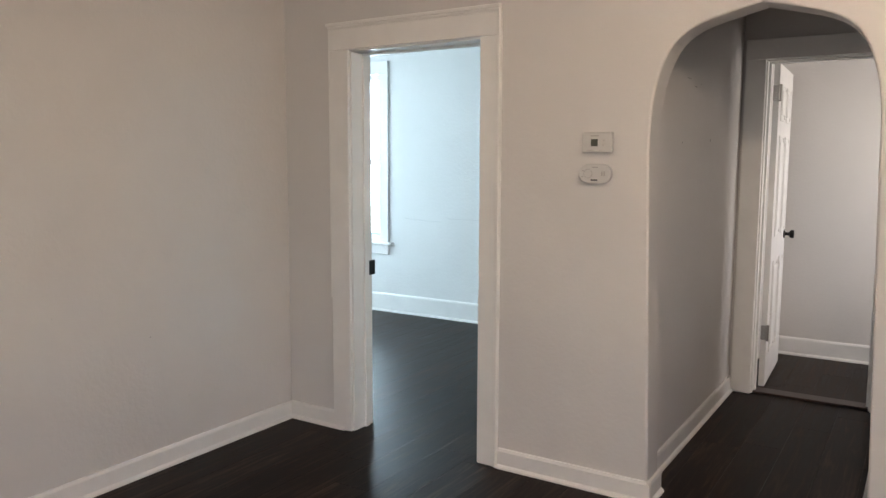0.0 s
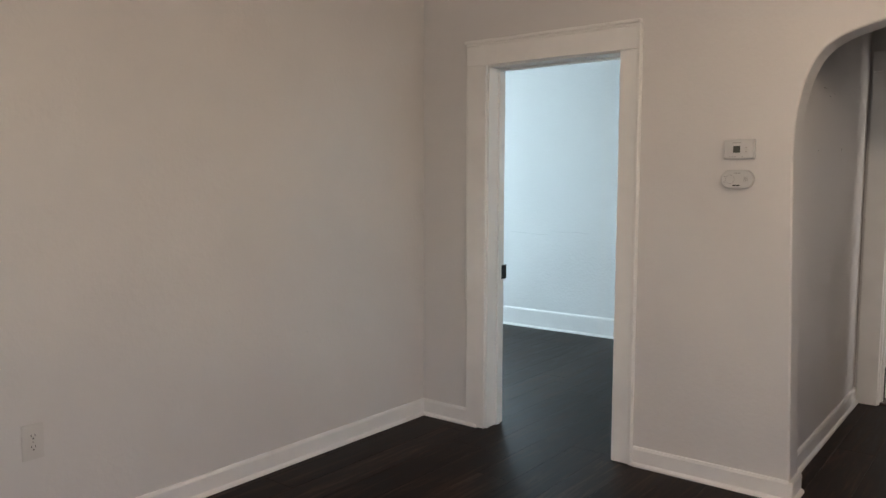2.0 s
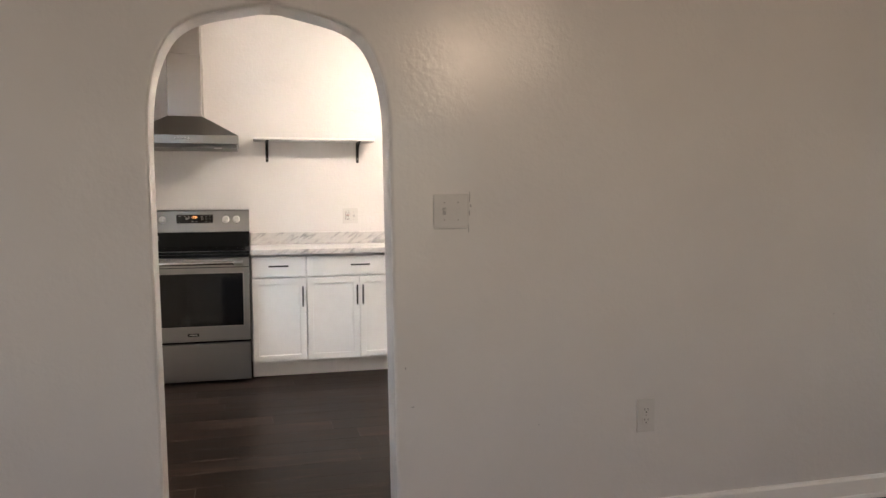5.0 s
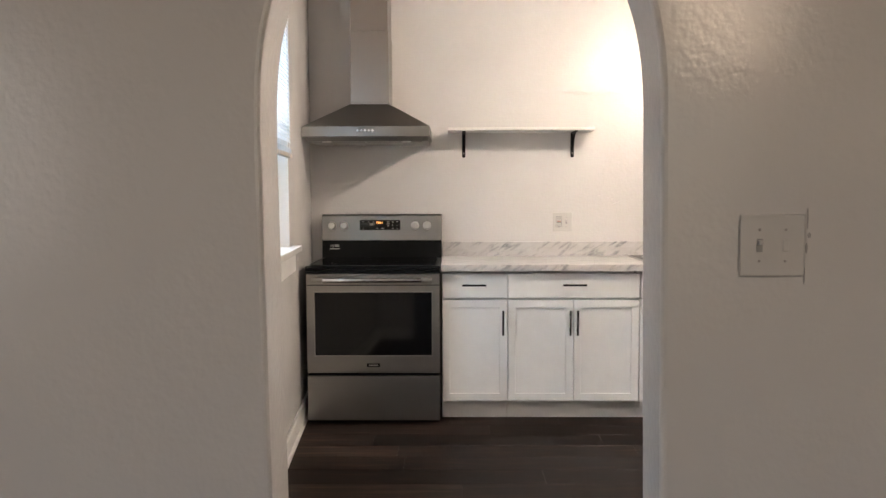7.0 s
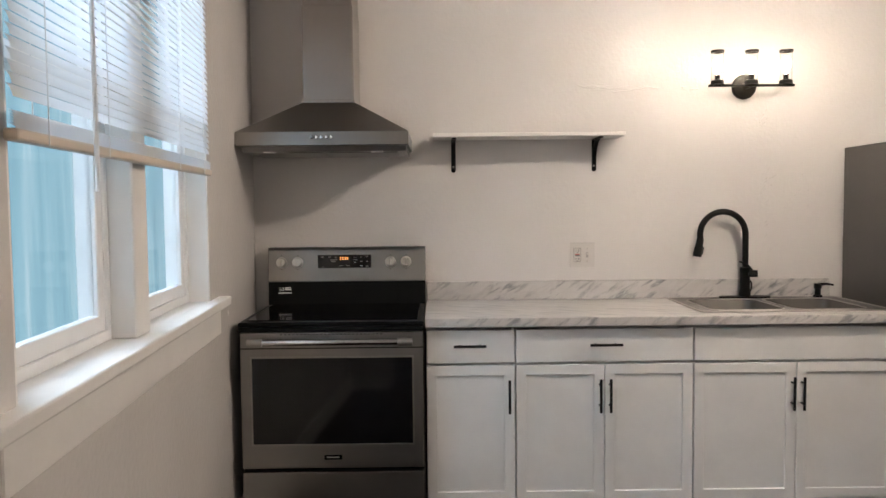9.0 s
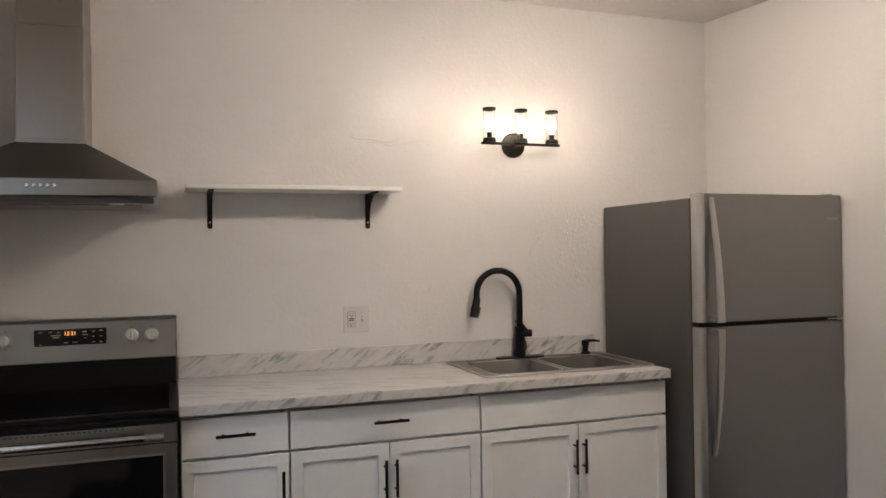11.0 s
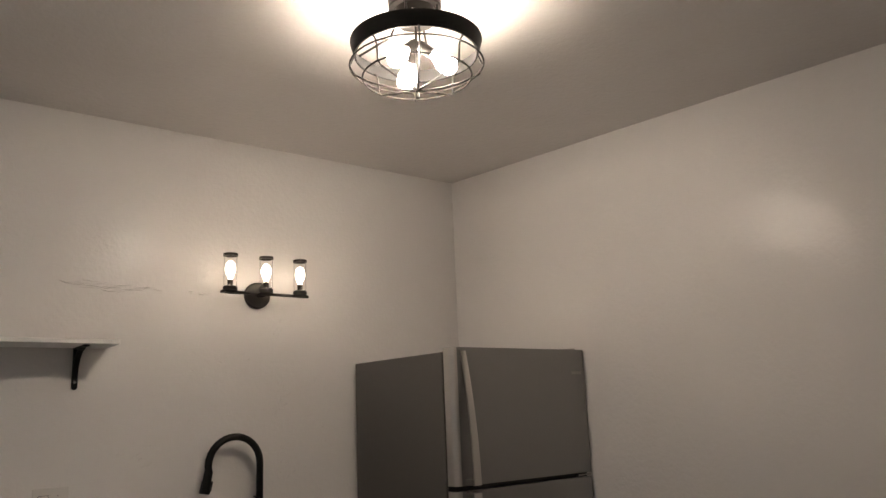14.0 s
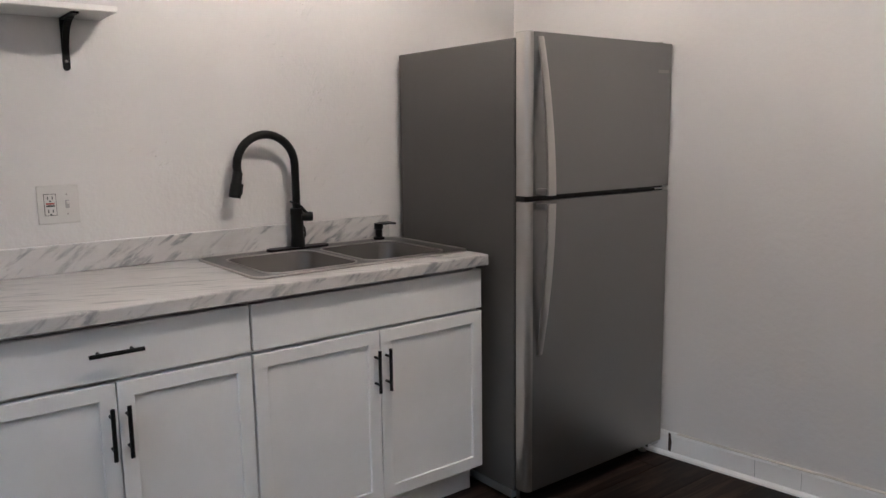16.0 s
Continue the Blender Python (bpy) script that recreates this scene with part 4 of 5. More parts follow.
# ---- shelf ----
def wall_shelf():
    t = thing("wall_shelf", (0.1, 0.49, 1.708), "white wall shelf board on two black iron brackets", "shelf")
    part("board", box(0.001, 0.203, 0.038, 0.948, 1.709, 1.727, 0.002), SHELF, t)
    for y in (0.139, 0.838):
        bm = box(0.001, 0.006, y - 0.011, y + 0.011, 1.560, 1.709, 0.001)
        lathe([(0.011, 0), (0.011, 0.005)], (0.001, y, 1.560), (1, 0, 0), 16, bm)
        box(0.006, 0.165, y - 0.011, y + 0.011, 1.703, 1.709, 0.001, bm)
        arc = [(0.006 + 0.10 * (1 - math.cos(a)), y, 1.595 + 0.105 * math.sin(a)) for a in [math.pi / 2 * k / 10 for k in range(11)]]
        own = bmesh.new()
        prev = None
        for i, p in enumerate(arc):
            a = math.pi / 2 * i / 10
            nrm = Vector((-math.cos(a), 0, math.sin(a)))
            q = [own.verts.new(Vector(p) + nrm * s + Vector((0, w, 0))) for s, w in ((-0.003, -0.010), (0.003, -0.010), (0.003, 0.010), (-0.003, 0.010))]
            if prev:
                for k in range(4):
                    own.faces.new((prev[k], prev[(k + 1) % 4], q[(k + 1) % 4], q[k]))
            prev = q
        merge(bm, own)
        b = part("bracket", bm, BLACK, t, "black iron bracket with a curved brace")
        for z in (1.578, 1.662):
            part("screw", lathe([(0.005, 0), (0.004, 0.002), (0, 0.003)], (0.006, y, z), (1, 0, 0), 10), NICKEL, b)


wall_shelf()


# ---- refrigerator ----
def refrigerator():
    y0, y1, f = 2.060, 2.838, 0.800
    t = thing("refrigerator", (0.43, 2.45, 0), "tall stainless steel top-freezer refrigerator with grey sides", "refrigerator")
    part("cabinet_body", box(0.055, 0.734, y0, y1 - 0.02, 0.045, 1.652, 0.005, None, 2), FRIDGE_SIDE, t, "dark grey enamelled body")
    part("door_gasket", box(0.734, 0.7455, y0 + 0.018, y1 - 0.03, 0.08, 1.640), RUBBER, t)

    def door(name, z0, z1):
        # rounded front edges along both sides, fuller at the handle side
        prof = [(0.744, y0)]
        for k in range(8):
            a = math.pi / 2 * k / 7
            prof.append((f - 0.020 + 0.020 * math.sin(a), y0 + 0.020 - 0.020 * math.cos(a)))
        for k in range(8):
            a = math.pi / 2 * k / 7
            prof.append((f + 0.002 - 0.014 + 0.014 * math.cos(a), y1 - 0.014 + 0.014 * math.sin(a)))
        prof.append((0.744, y1))
        ob = part(name, prism(prof, z0, z1, "z"), STEEL_V, t, "", True)
        return ob
    # lighter steel over the rounded door edge, its highlight put into the colour
    arc = [math.pi / 2 * k / 8 for k in range(9)]
    cx, cy = f - 0.020, y0 + 0.020
    strip = [(0.746, y0 - 0.0008)] + [(cx + 0.0208 * math.sin(a), cy - 0.0208 * math.cos(a)) for a in arc] + [(f + 0.0008, y0 + 0.026), (f - 0.003, y0 + 0.026)]
    strip += [(cx + 0.017 * math.sin(a), cy - 0.017 * math.cos(a)) for a in arc[::-1]] + [(0.746, y0 + 0.003)]
    for za, zb in ((1.125, 1.666), (0.063, 1.103)):
        part("edge_highlight", prism(strip, za, zb, "z"), STEEL_LIGHT, t, "lighter steel strip painting the highlight on the door edge", True)
    up = door("freezer_door", 1.124, 1.667)
    dn = door("fridge_door", 0.062, 1.104)
    part("mid_gap", box(0.715, 0.775, y0 + 0.01, y1 - 0.01, 1.104, 1.124), RUBBER, t)
    hy = y0 + 0.058

    def blade(z_wide, z_flush, parent):
        own = bmesh.new()
        prev = None
        n = 18
        for k in range(n + 1):
            s = k / n
            z = z_wide + (z_flush - z_wide) * s
            out = f + 0.004 + 0.056 * (1 - s ** 1.9)
            w = 0.0185 - 0.006 * s
            q = [own.verts.new((x, hy + yy, z)) for x, yy in ((out - 0.010, -w * 0.8), (out, -w), (out + 0.004, 0), (out, w), (out - 0.010, w * 0.8))]
            if prev:
                for i in range(5):
                    own.faces.new((prev[i], prev[(i + 1) % 5], q[(i + 1) % 5], q[i]))
            else:
                own.faces.new(q)
            prev = q
        own.faces.new(prev[::-1])
        h = part("handle", own, STEEL_LIGHT, parent, "curved brushed steel handle", True)
        s = 1 if z_flush > z_wide else -1
        za, zb = sorted((z_wide, z_wide + s * 0.022))
        part("handle_foot", box(f - 0.002, f + 0.052, hy - 0.020, hy + 0.013, za, zb, 0.004), STEEL_V, h)
    blade(1.128, 1.652, up)
    blade(1.100, 0.565, dn)
    part("top_hinge", box(0.66, 0.775, y1 - 0.085, y1 - 0.02, 1.652, 1.674, 0.004), NICKEL, t)
    part("top_hinge_pin", lathe([(0.010, 0), (0.010, 0.008), (0, 0.010)], (0.765, y1 - 0.035, 1.668), seg=12), NICKEL, t)
    part("centre_hinge", box(0.73, f - 0.004, y1 - 0.085, y1 - 0.006, 1.110, 1.118, 0.001), CHROME, t)
    part("bottom_hinge", box(0.73, f - 0.01, y1 - 0.075, y1 - 0.004, 0.040, 0.058, 0.002), CHROME, t)
    part("toe_grille", box(0.69, 0.712, y0 + 0.03, y1 - 0.06, 0.012, 0.045, 0.002), RUBBER, t)
    part("base_rail", box(0.10, 0.720, y0 + 0.002, y0 + 0.030, 0.012, 0.045, 0.003), ZINC, t, "galvanised base rail")
    part("base_rail", box(0.10, 0.720, y1 - 0.055, y1 - 0.022, 0.012, 0.045, 0.003), ZINC, t, "galvanised base rail")
    for yy in (y0 + 0.02, y1 - 0.04):
        fb = lathe([(0.016, 0), (0.018, 0.006), (0.007, 0.010), (0.007, 0.045)], (0.735, yy, 0.0), seg=12)
        part("levelling_foot", fb, NICKEL, t)
        part("roller", lathe([(0.018, -0.01), (0.018, 0.01)], (0.65, yy, 0.018), (0, 1, 0), 14), RUBBER, t)
    part("badge", box(f + 0.0008, f + 0.0028, y1 - 0.090, y1 - 0.026, 1.556, 1.568, 0.0005), NICKEL, up, "small grey badge")


refrigerator()


# ---- lamps ----
def wall_sconce():
    cy, bx, bz = 1.580, 0.100, 1.952
    t = thing("wall_sconce", (0, cy, bz), "black three-light wall sconce with clear glass cylinders, lit", "wall lamp")
    part("backplate", lathe([(0.060, 0.0005), (0.060, 0.014), (0.054, 0.020), (0.0, 0.021)], (0, cy, bz + 0.006), (1, 0, 0), 32), BRONZE, t, "", True)
    part("arm", rod([(0.015, cy, bz + 0.004), (bx, cy, bz)], 0.010, 12), BRONZE, t)
    part("crossbar", box(bx - 0.008, bx + 0.008, cy - 0.208, cy + 0.208, bz - 0.006, bz + 0.006, 0.002), BRONZE, t)
    for y in (cy - 0.166, cy, cy + 0.166):
        part("cup", lathe([(0.0, 0.004), (0.031, 0.004), (0.031, 0.020), (0.024, 0.024), (0.0, 0.024)], (bx, y, bz + 0.002), seg=24), BRONZE, t)
        part("socket", lathe([(0.012, 0.022), (0.012, 0.052), (0.0, 0.052)], (bx, y, bz + 0.002), seg=16), BRONZE, t)
        sh = part("glass_shade", lathe([(0.0275, 0.024), (0.0275, 0.160), (0.0260, 0.160), (0.0260, 0.024), (0.0275, 0.024)], (bx, y, bz + 0.002), seg=28), LAMP_GLASS, t, "clear glass cylinder", True)
        sh.visible_shadow = False
        part("rim", lathe([(0.0240, 0.155), (0.0315, 0.155), (0.0315, 0.166), (0.0240, 0.166), (0.0240, 0.155)], (bx, y, bz + 0.002), seg=28), BRONZE, t, "thin dark metal rim")
        part("bulb", lathe([(0.0, 0.053), (0.010, 0.053), (0.012, 0.065), (0.0215, 0.088), (0.0225, 0.105), (0.017, 0.124), (0.008, 0.133), (0.0, 0.135)], (bx, y, bz + 0.002), seg=16), BULB_SCONCE, t, "glowing warm bulb", True)


wall_sconce()


def circle(c, r, z, n=48):
    return [(c[0] + r * math.cos(2 * math.pi * k / n), c[1] + r * math.sin(2 * math.pi * k / n), z) for k in range(n)]


def cage_lamp(cx, cy):
    c = (cx, cy)
    t = thing("ceiling_lamp", (cx, cy, H), "dark metal cage ceiling lamp with three glowing bulbs", "ceiling lamp")
    part("canopy", lathe([(0.0, -0.001), (0.083, -0.001), (0.083, -0.030), (0.080, -0.034), (0.062, -0.036), (0.060, -0.078), (0.0, -0.078)], (cx, cy, H), (0, 0, 1), 36), BRONZE, t, "", True)
    for k in range(6):
        a = 2 * math.pi * k / 6 + 0.3
        part("canopy_screw", lathe([(0.004, 0), (0.004, 0.006), (0.0, 0.008)], (cx + 0.060 * math.cos(a), cy + 0.060 * math.sin(a), H - 0.066), (math.cos(a), math.sin(a), 0), 8), NICKEL, t)
    band = lathe([(0.1985, 2.528), (0.2025, 2.528), (0.203, 2.524), (0.190, 2.480), (0.186, 2.480), (0.1985, 2.528)], (cx, cy, 0), seg=56)
    part("ring_band", band, BLACK, t, "wide black metal ring", True)
    part("ring_liner", lathe([(0.1965, 2.527), (0.1980, 2.527), (0.1855, 2.4815), (0.1840, 2.4815), (0.1965, 2.527)], (cx, cy, 0), seg=56), LINER, t, "dark metal inside of the ring", True)
    for k in range(4):
        a = 2 * math.pi * k / 4 + 0.55
        ux, uy = math.cos(a), math.sin(a)
        part("arm", rod([(cx + 0.074 * ux, cy + 0.074 * uy, H - 0.030), (cx + 0.070 * ux, cy + 0.070 * uy, H - 0.075), (cx + 0.086 * ux, cy + 0.086 * uy, 2.562), (cx + 0.197 * ux, cy + 0.197 * uy, 2.522)], 0.004, 8), BRONZE, t)
    part("cage_ring", rod(circle(c, 0.204, 2.448), 0.0030, 8, True), BRONZE, t)
    part("cage_ring", rod(circle(c, 0.166, 2.410), 0.0030, 8, True), BRONZE, t)
    for k in range(8):
        a = 2 * math.pi * k / 8 + 0.2
        ux, uy = math.cos(a), math.sin(a)
        if k % 2:
            pts = [(0.188, 2.485), (0.204, 2.448), (0.190, 2.420), (0.140, 2.395), (0.070, 2.376), (0.0, 2.366)]
        else:
            pts = [(0.187, 2.485), (0.176, 2.476), (0.170, 2.460), (0.166, 2.412), (0.158, 2.402), (0.080, 2.384), (0.0, 2.368)]
        part("cage_wire", rod([(cx + r * ux, cy + r * uy, z) for r, z in pts], 0.0030, 8), BRONZE, t)
    part("finial", lathe([(0.0, 2.340), (0.006, 2.343), (0.007, 2.352), (0.004, 2.360), (0.008, 2.370), (0.0, 2.374)], (cx, cy, 0), seg=14), BRONZE, t, "", True)
    part("stem", rod([(cx, cy, H - 0.075), (cx, cy, 2.37)], 0.004, 8), BRONZE, t)
    for k in range(3):
        a = radians(45 + 120 * k)
        d = Vector((math.cos(a) * 0.80, math.sin(a) * 0.80, -0.72)).normalized()
        o = Vector((cx, cy, 2.526)) + d * 0.020
        so = part("socket", lathe([(0.016, -0.01), (0.017, 0.0), (0.017, 0.042), (0.013, 0.046), (0.0, 0.046)], o, d, 16), BRONZE, t)
        part("bulb", lathe([(0.0, 0.045), (0.012, 0.046), (0.014, 0.058), (0.026, 0.085), (0.0295, 0.103), (0.025, 0.122), (0.012, 0.134), (0.0, 0.137)], o, d, 20), BULB, t, "glowing warm bulb", True)


cage_lamp(1.482, 1.432)
tagged(part("cable_raceway", box(1.488, 1.500, -0.3, 1.362, H - 0.011, H - 0.0005, 0.002), TRIM), "thin white cable cover along the kitchen ceiling", "cable cover")


def globe_lamp(cx, cy):
    t = thing("ceiling_lamp", (cx, cy, H), "round glowing glass globe on a short stem in the living room", "ceiling lamp")
    part("canopy", lathe([(0.0, -0.001), (0.065, -0.001), (0.065, -0.016), (0.05, -0.026), (0.0, -0.026)], (cx, cy, H), seg=28), BRONZE, t, "", True)
    part("stem", rod([(cx, cy, H - 0.02), (cx, cy, H - 0.19)], 0.007, 10), BRONZE, t)
    part("globe", lathe([(0.0, -0.370), (0.05, -0.362), (0.085, -0.335), (0.105, -0.295), (0.105, -0.255), (0.085, -0.215), (0.05, -0.190), (0.0, -0.186)], (cx, cy, H), seg=28), GLOBE, t, "glowing white glass globe", True)


globe_lamp(6.55, 1.69)


# ---- switches, outlets and wall devices ----
def plate_x(name, x, y0, y1, z0, z1, label, gangs, category):
    """A cover plate on a wall that faces +x."""
    t = thing(name, (x, (y0 + y1) / 2, (z0 + z1) / 2), label, category)
    pl = part("cover_plate", box(x + 0.0003, x + 0.006, y0, y1, z0, z1, 0.0025, None, 2), PLATE, t)
    n = len(gangs)
    zc = (z0 + z1) / 2
    for k, kind in enumerate(gangs):
        yc = y0 + (y1 - y0) * (0.5 if n == 1 else (0.30 if k == 0 else 0.70))
        if kind == "toggle":
            part("switch_slot", box(x + 0.006, x + 0.0066, yc - 0.006, yc + 0.006, zc - 0.013, zc + 0.013), GREY_INK, pl)
            part("toggle", box(x + 0.006, x + 0.015, yc - 0.004, yc + 0.004, zc + 0.001, zc + 0.010, 0.0015), PLATE, t)
        elif kind == "blank_toggle":
            part("switch_slot", box(x + 0.006, x + 0.0078, yc - 0.006, yc + 0.006, zc - 0.012, zc + 0.012, 0.0008), PLATE, pl)
        elif kind == "duplex":
            for s in (-1, 1):
                f = part("receptacle", box(x + 0.006, x + 0.0078, yc - 0.0165, yc + 0.0165, zc + s * 0.020 - 0.014, zc + s * 0.020 + 0.014, 0.001), PLATE, t)
                for dy in (-0.0065, 0.0065):
                    part("slot", box(x + 0.0078, x + 0.0081, yc + dy - 0.0012, yc + dy + 0.0012, zc + s * 0.020 - 0.001, zc + s * 0.020 + 0.008), DARK_INK, f)
                part("slot", box(x + 0.0078, x + 0.0081, yc - 0.0025, yc + 0.0025, zc + s * 0.020 - 0.010, zc + s * 0.020 - 0.005), DARK_INK, f)
        elif kind == "gfci":
            f = part("receptacle", box(x + 0.006, x + 0.0082, yc - 0.0165, yc + 0.0165, zc - 0.033, zc + 0.033, 0.001), PLATE, t)
            part("gap", box(x + 0.0058, x + 0.0063, yc - 0.018, yc + 0.018, zc - 0.0345, zc + 0.0345), DARK_INK, pl)
            for s in (-1, 1):
                for dy in (-0.0065, 0.0065):
                    part("slot", box(x + 0.0082, x + 0.0086, yc + dy - 0.0015, yc + dy + 0.0015, zc + s * 0.021 - 0.004, zc + s * 0.021 + 0.006), DARK_INK, f)
                part("slot", box(x + 0.0082, x + 0.0086, yc - 0.0025, yc + 0.0025, zc + s * 0.021 - 0.012, zc + s * 0.021 - 0.007), DARK_INK, f)
            part("reset_button", box(x + 0.0082, x + 0.0096, yc - 0.012, yc + 0.012, zc + 0.001, zc + 0.006, 0.0005), RED, f, "red reset button")
            part("test_button", box(x + 0.0082, x + 0.0096, yc - 0.012, yc + 0.012, zc - 0.006, zc - 0.001, 0.0005), DARK_INK, f, "black test button")
        if kind != "duplex":
            for s in (-1, 1):
                part("screw", lathe([(0.0030, 0), (0.0026, 0.001), (0, 0.0013)], (x + 0.006, yc, zc + s * 0.043 * (z1 - z0) / 0.118 * 0.7), (1, 0, 0), 10), NICKEL, pl)
        else:
            part("screw", lathe([(0.0030, 0), (0.0026, 0.001), (0, 0.0013)], (x + 0.006, yc, zc), (1, 0, 0), 10), NICKEL, pl)
    return t


plate_x("wall_outlet", 0.0, 0.718, 0.841, 1.073, 1.195, "ivory plate with an outlet and a switch on the kitchen wall", ("gfci", "toggle"), "outlet")
plate_x("light_switch", XB, 0.624, 0.750, 1.151, 1.271, "ivory double switch plate with smudged paint round it", ("toggle", "blank_toggle"), "light switch")
plate_x("wall_outlet", XB, 1.417, 1.494, 0.360, 0.489, "ivory duplex outlet low on the living room wall", ("duplex",), "outlet")


def thermostat():
    t = thing("thermostat", (5.222, YD, 1.488), "white rectangular thermostat with a small grey display", "thermostat")
    y = YD
    b = part("case", box(5.158, 5.286, y - 0.028, y - 0.0004, 1.447, 1.531, 0.006, None, 2), DEVICE, t)
    part("display", box(5.199, 5.228, y - 0.0290, y - 0.027, 1.474, 1.503), LCD, b)
    part("print_bar", box(5.196, 5.232, y - 0.0286, y - 0.0278, 1.514, 1.518), GREY_INK, b)
    for z in (1.496, 1.478):
        part("button", box(5.246, 5.260, y - 0.0300, y - 0.027, z - 0.005, z + 0.005, 0.001), PLATE, b)
        part("button_print", box(5.250, 5.256, y - 0.0304, y - 0.0300, z - 0.002, z + 0.002), GREY_INK, b)
    for x in (5.186, 5.197, 5.207, 5.238):
        part("print_bar", box(x - 0.003, x + 0.003, y - 0.0286, y - 0.0278, 1.456, 1.459), GREY_INK, b)


thermostat()


def gas_alarm():
    t = thing("carbon_monoxide_alarm", (5.218, YD, 1.361), "white oval alarm under the thermostat", "alarm")
    y = YD
    ob = part("case", prism(rounded(5.150, 5.287, 1.322, 1.402, 0.0398, 10), y - 0.030, y - 0.0004, "y"), DEVICE, t)
    soften(ob, 0.008, 3)
    part("test_dial", rod([(5.190 + 0.018 * math.cos(2 * math.pi * k / 28), y - 0.0302, 1.362 + 0.018 * math.sin(2 * math.pi * k / 28)) for k in range(28)], 0.0009, 5, True), GREY_INK, ob)
    for k in range(3):
        part("vent", box(5.248 + k * 0.006, 5.251 + k * 0.006, y - 0.0306, y - 0.0300, 1.353, 1.372), GREY_INK, ob)
    part("print_bar", box(5.202, 5.232, y - 0.0306, y - 0.0300, 1.333, 1.3385), DARK_INK, ob)
    part("print_bar", box(5.207, 5.234, y - 0.0306, y - 0.0300, 1.386, 1.390), GREY_INK, ob)
    for x, z in ((5.166, 1.350), (5.168, 1.374)):
        part("print_bar", box(x - 0.004, x + 0.004, y - 0.0306, y - 0.0300, z - 0.002, z + 0.002), GREY_INK, ob)


gas_alarm()

def wall_crack():
    rc = random.Random(9)
    own = bmesh.new()
    for x0, x1, z in ((2.34, 2.62, 0.885), (2.78, 3.16, 0.905), (2.60, 2.74, 0.865)):
        pts, x, zz = [], x0, z
        while x < x1:
            pts.append((x, FAR + 0.0005, zz))
            x += 0.02
            zz += rc.uniform(-0.006, 0.006)
        rod(pts, 0.0012, 5, bm=own)
    tagged(part("plaster_crack", own, GREY_INK), "thin cracked plaster line across the bedroom wall", "crack", "", "structure")


wall_crack()


def plaster_ridges():
    """Raised trowel strokes and paint runs on the wall behind the sink, painted over with the wall."""
    rc = random.Random(21)
    own = bmesh.new()
    # (y, z, spread in y, spread in z, strokes, length, slope)
    for y, z, sy, sz, n, ln, slope in ((0.84, 1.960, 0.10, 0.022, 16, 0.12, 0.02), (1.08, 1.965, 0.13, 0.010, 8, 0.10, 0.0), (1.30, 1.965, 0.06, 0.015, 4, 0.05, 0.1),
                                       (1.68, 1.80, 0.03, 0.05, 14, 0.025, 1.6), (1.70, 1.50, 0.035, 0.11, 24, 0.03, 1.4), (1.72, 1.25, 0.05, 0.08, 12, 0.03, 0.9),
                                       (1.10, 1.30, 0.06, 0.05, 10, 0.03, 0.5), (1.45, 1.62, 0.25, 0.15, 10, 0.02, 0.3), (1.92, 1.45, 0.06, 0.25, 16, 0.02, 1.2)):
        for k in range(n):
            cy, cz = y + rc.gauss(0, sy * 0.6), z + rc.gauss(0, sz * 0.6)
            l, a = ln * rc.uniform(0.4, 1.2), math.atan(slope) + rc.gauss(0, 0.12)
            pts = [(0.0002, cy + l * (q - 0.5) * math.cos(a), cz + l * (q - 0.5) * math.sin(a) + rc.uniform(-0.0015, 0.0015)) for q in (0, 0.3, 0.6, 1)]
            w = rc.uniform(0.0018, 0.0040)
            rod(pts, w, 6, bm=own, radii=[0.0003, w, w * 0.8, 0.0003])
    tagged(part("plaster_ridges", own, WALL_GLOSS, None, "", True), "raised trowel strokes in the painted kitchen plaster", "plaster ridges", "", "structure")


plaster_ridges()


def switch_smudge():
    t = thing("paint_smudge", (XB, 0.69, 1.21), "grey paint smears round the switch plate", "paint smear")
    rc = random.Random(3)
    for y, z, w, h in ((0.752, 1.150, 0.004, 0.035), (0.755, 1.205, 0.005, 0.020), (0.756, 1.262, 0.003, 0.045), (0.687, 1.149, 0.126, 0.003), (0.623, 1.21, 0.002, 0.11), (0.760, 1.23, 0.006, 0.012)):
        outline = []
        for k in range(14):
            a = 2 * math.pi * k / 14
            outline.append((y + (w / 2) * math.cos(a) * rc.uniform(0.8, 1.2), z + (h / 2) * math.sin(a) * rc.uniform(0.85, 1.1)))
        part("smear", prism(outline, XB + 0.0001, XB + 0.0009, "x"), GREY_INK, t)


switch_smudge()


def wall_marks(name, spots, plane, at, out, label):
    """Small worn marks on a wall: (u, z, width, height), thin flakes of dark primer showing."""
    rc = random.Random(len(spots))
    t = thing(name, (0, 0, 0), label, "wall marks")
    for u, z, w, h in spots:
        outline = [(u + w / 2 * math.cos(2 * math.pi * k / 11) * rc.uniform(0.6, 1.2), z + h / 2 * math.sin(2 * math.pi * k / 11) * rc.uniform(0.6, 1.2)) for k in range(11)]
        part("scuff", prism(outline, at, at + out, plane), GREY_INK, t)


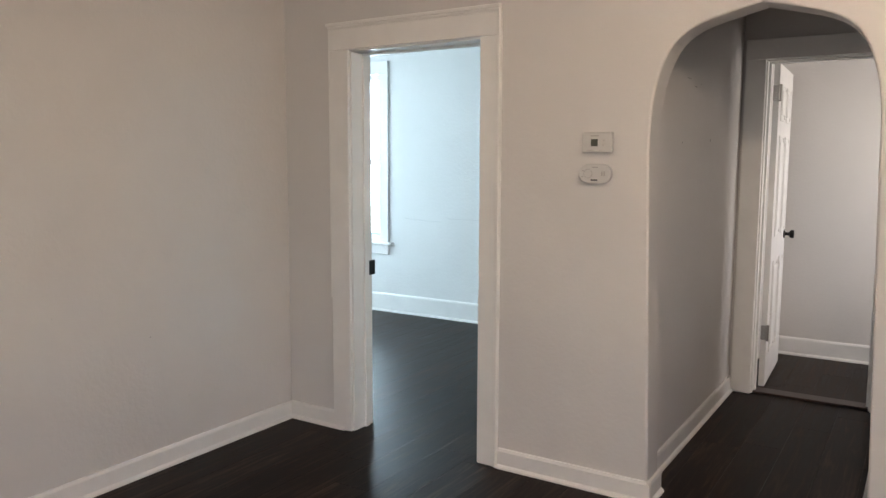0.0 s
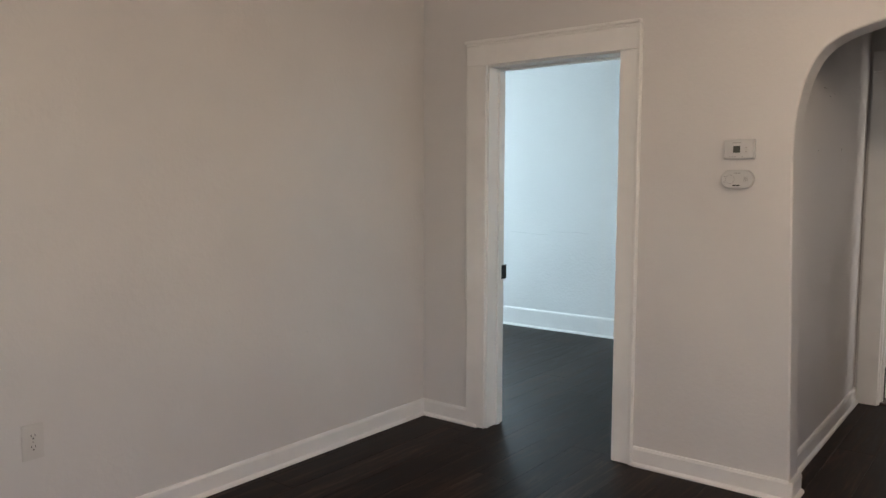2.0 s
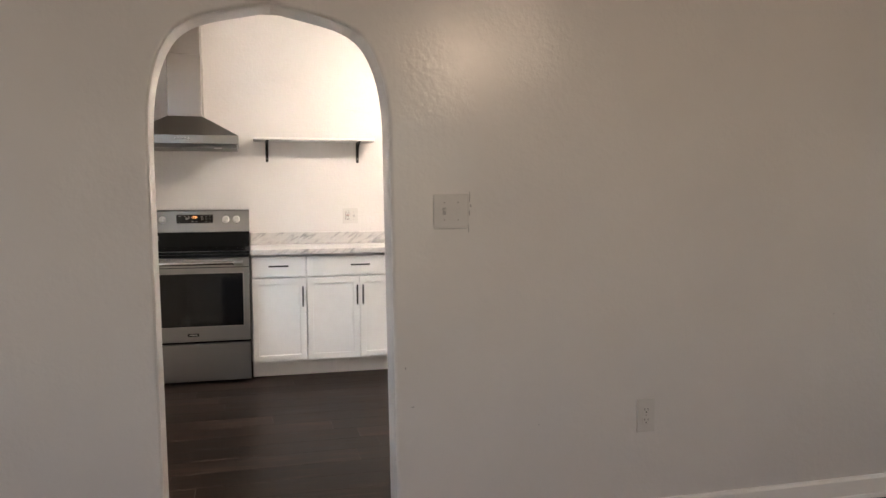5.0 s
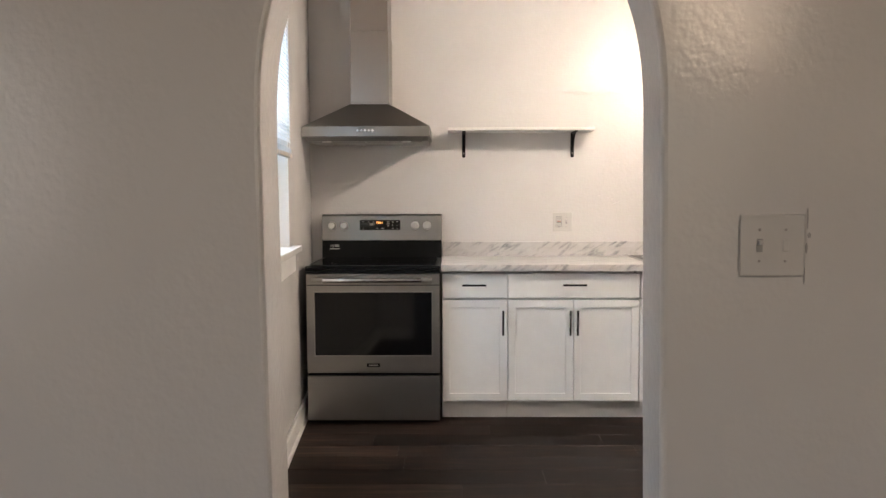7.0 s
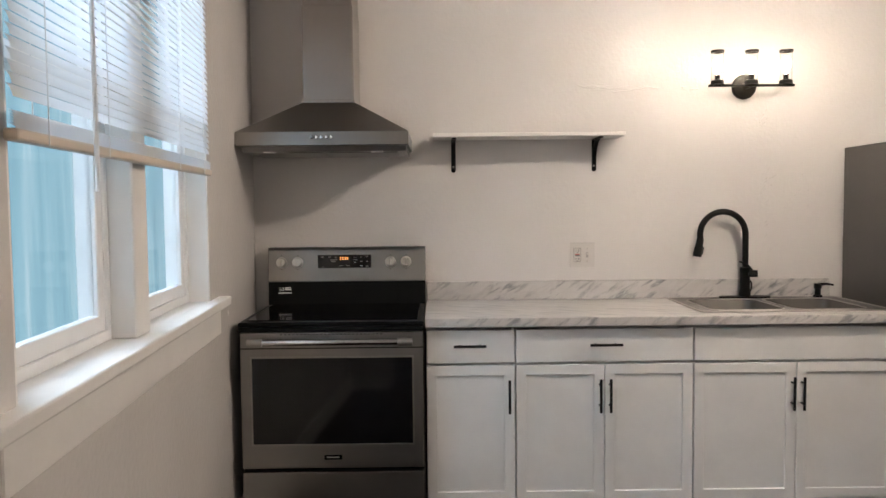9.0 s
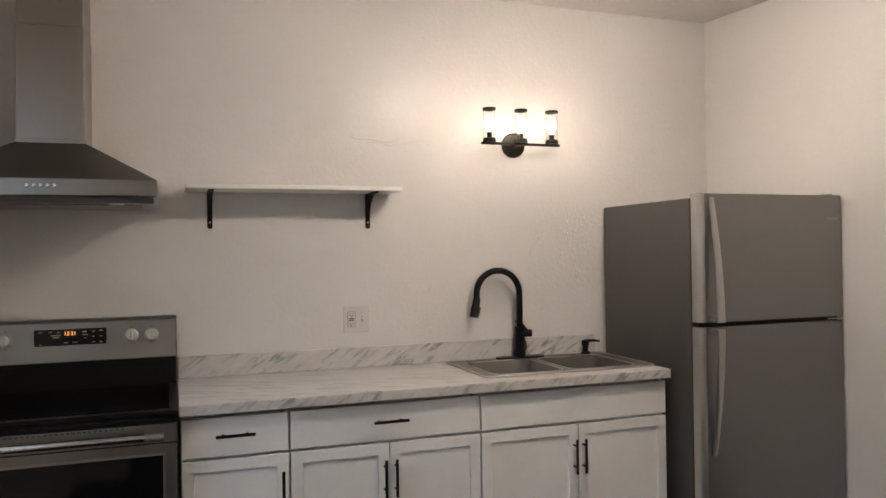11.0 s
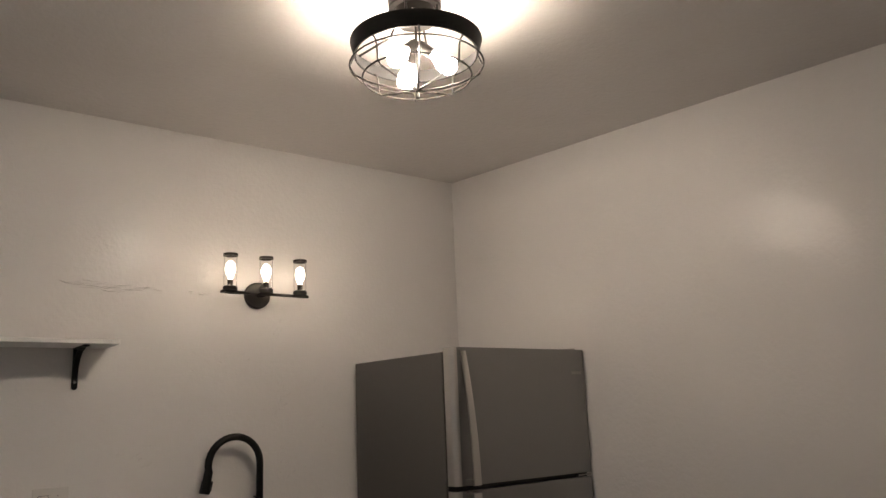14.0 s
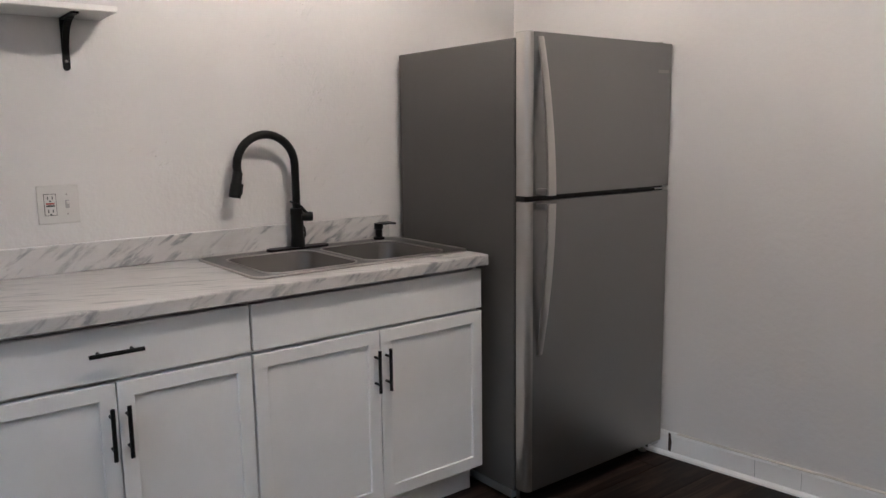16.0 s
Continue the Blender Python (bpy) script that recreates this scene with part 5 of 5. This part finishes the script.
wall_marks("wall_scuffs", ((4.30, 1.80, 0.10, 0.004), (4.42, 1.77, 0.05, 0.006), (4.52, 1.79, 0.03, 0.004), (4.22, 1.50, 0.012, 0.008), (4.75, 1.52, 0.010, 0.02), (4.60, 0.95, 0.008, 0.006), (4.9, 0.62, 0.01, 0.005)),
           "x", 5.4051, 0.0006, "small dark scuffs and cracks on the passage wall")
wall_marks("wall_scuffs", ((2.75, 0.62, 0.008, 0.006), (2.30, 0.78, 0.004, 0.004), (2.95, 0.30, 0.005, 0.004), (1.02, 0.42, 0.005, 0.005), (0.52, 0.66, 0.006, 0.010), (0.545, 0.52, 0.014, 0.004)),
           "x", XB + 0.0001, 0.0006, "few tiny specks on the living room wall")
cb = bmesh.new()
wave = random.Random(4)
xs = [0.87 + 0.03 * k for k in range(27)]
edge = [(x, right_y(x) - 0.0150 - wave.uniform(0, 0.003)) for x in xs]
prism(edge + [(xs[-1], right_y(xs[-1])), (xs[0], right_y(xs[0]))], 0.0985, 0.1010, "z", cb)
tagged(part("caulk_line", cb, PUTTY), "patchy yellowed caulk along the baseboard top", "caulk", "", "structure")



def baseboard_wear():
    """An open joint in the baseboard and its stained end beside the refrigerator."""
    rc = random.Random(12)
    own = bmesh.new()
    for x0, w in ((1.191, 0.0016), (1.361, 0.0010)):
        pts = [(x0 + rc.uniform(-0.0015, 0.0015), right_y(x0) - 0.0163, 0.022 + 0.011 * k) for k in range(7)]
        rod(pts, w, 5, bm=own)
    tagged(part("baseboard_joint", own, GREY_INK), "cracked paint at a joint of the baseboard", "crack", "", "structure")
    x1 = 0.840
    tagged(part("baseboard_end", prism([(x1 - 0.006, 0.022), (x1 + 0.006, 0.020), (x1 + 0.009, 0.060), (x1 + 0.003, 0.096), (x1 - 0.006, 0.098)], right_y(x1) - 0.0180, right_y(x1) - 0.0155, "y"), WOOD_STRIP),
           "bare brown wood at the end of the baseboard", "baseboard", "", "structure")


baseboard_wear()

# ---- floor planks ----
PW, PL, GAP = 0.178, 1.22, 0.0005
tagged(part("floor", prism([(-0.2, -1.03), (3.3, -0.85), (3.3, -2.76), (8.36, -2.76), (8.36, 6.85), (-0.2, 6.85)], -0.12, -0.004, "z"), SUBFLOOR), "dark brown wood-look vinyl plank floor", "floor", "", "structure")
floor_ob = bpy.data.objects["floor"]


def plank_bm(x0, x1, y0, y1):
    e = 0.0007
    bm = bmesh.new()
    lo = [bm.verts.new(p) for p in ((x0, y0, -0.005), (x1, y0, -0.005), (x1, y1, -0.005), (x0, y1, -0.005))]
    md = [bm.verts.new(p) for p in ((x0, y0, -0.0006), (x1, y0, -0.0006), (x1, y1, -0.0006), (x0, y1, -0.0006))]
    up = [bm.verts.new(p) for p in ((x0 + e, y0 + e, 0), (x1 - e, y0 + e, 0), (x1 - e, y1 - e, 0), (x0 + e, y1 - e, 0))]
    for a, b in ((lo, md), (md, up)):
        for k in range(4):
            bm.faces.new((a[k], a[(k + 1) % 4], b[(k + 1) % 4], b[k]))
    bm.faces.new(up)
    return bm


shared = bpy.data.meshes.new("plank")
bmp = plank_bm(0, PW - GAP, 0, PL - GAP)
bmp.to_mesh(shared)
bmp.free()
shared.materials.append(FLOOR)
rest = bmesh.new()
rng = random.Random(4)
row = 0
x = -0.2
while x < 8.3:
    y = -2.9 - rng.random() * PL
    low = -0.9 if x + PW < 3.45 else -2.68
    while y < 6.8:
        if y >= low and 0.35 < x and x + PW < 6.6 and y < 6.7 and y + PL > -0.95:
            ob = new("plank", shared)
            ob.location = (x, y, 0)
            ob.parent = floor_ob
        elif y + PL > low + 0.03 and x < 8.2:
            merge(rest, plank_bm(x, x + PW - GAP, max(y, low), y + PL - GAP))
        y += PL
    x += PW
tagged(part("planks", rest, FLOOR, floor_ob), "", "", "", "stuff")
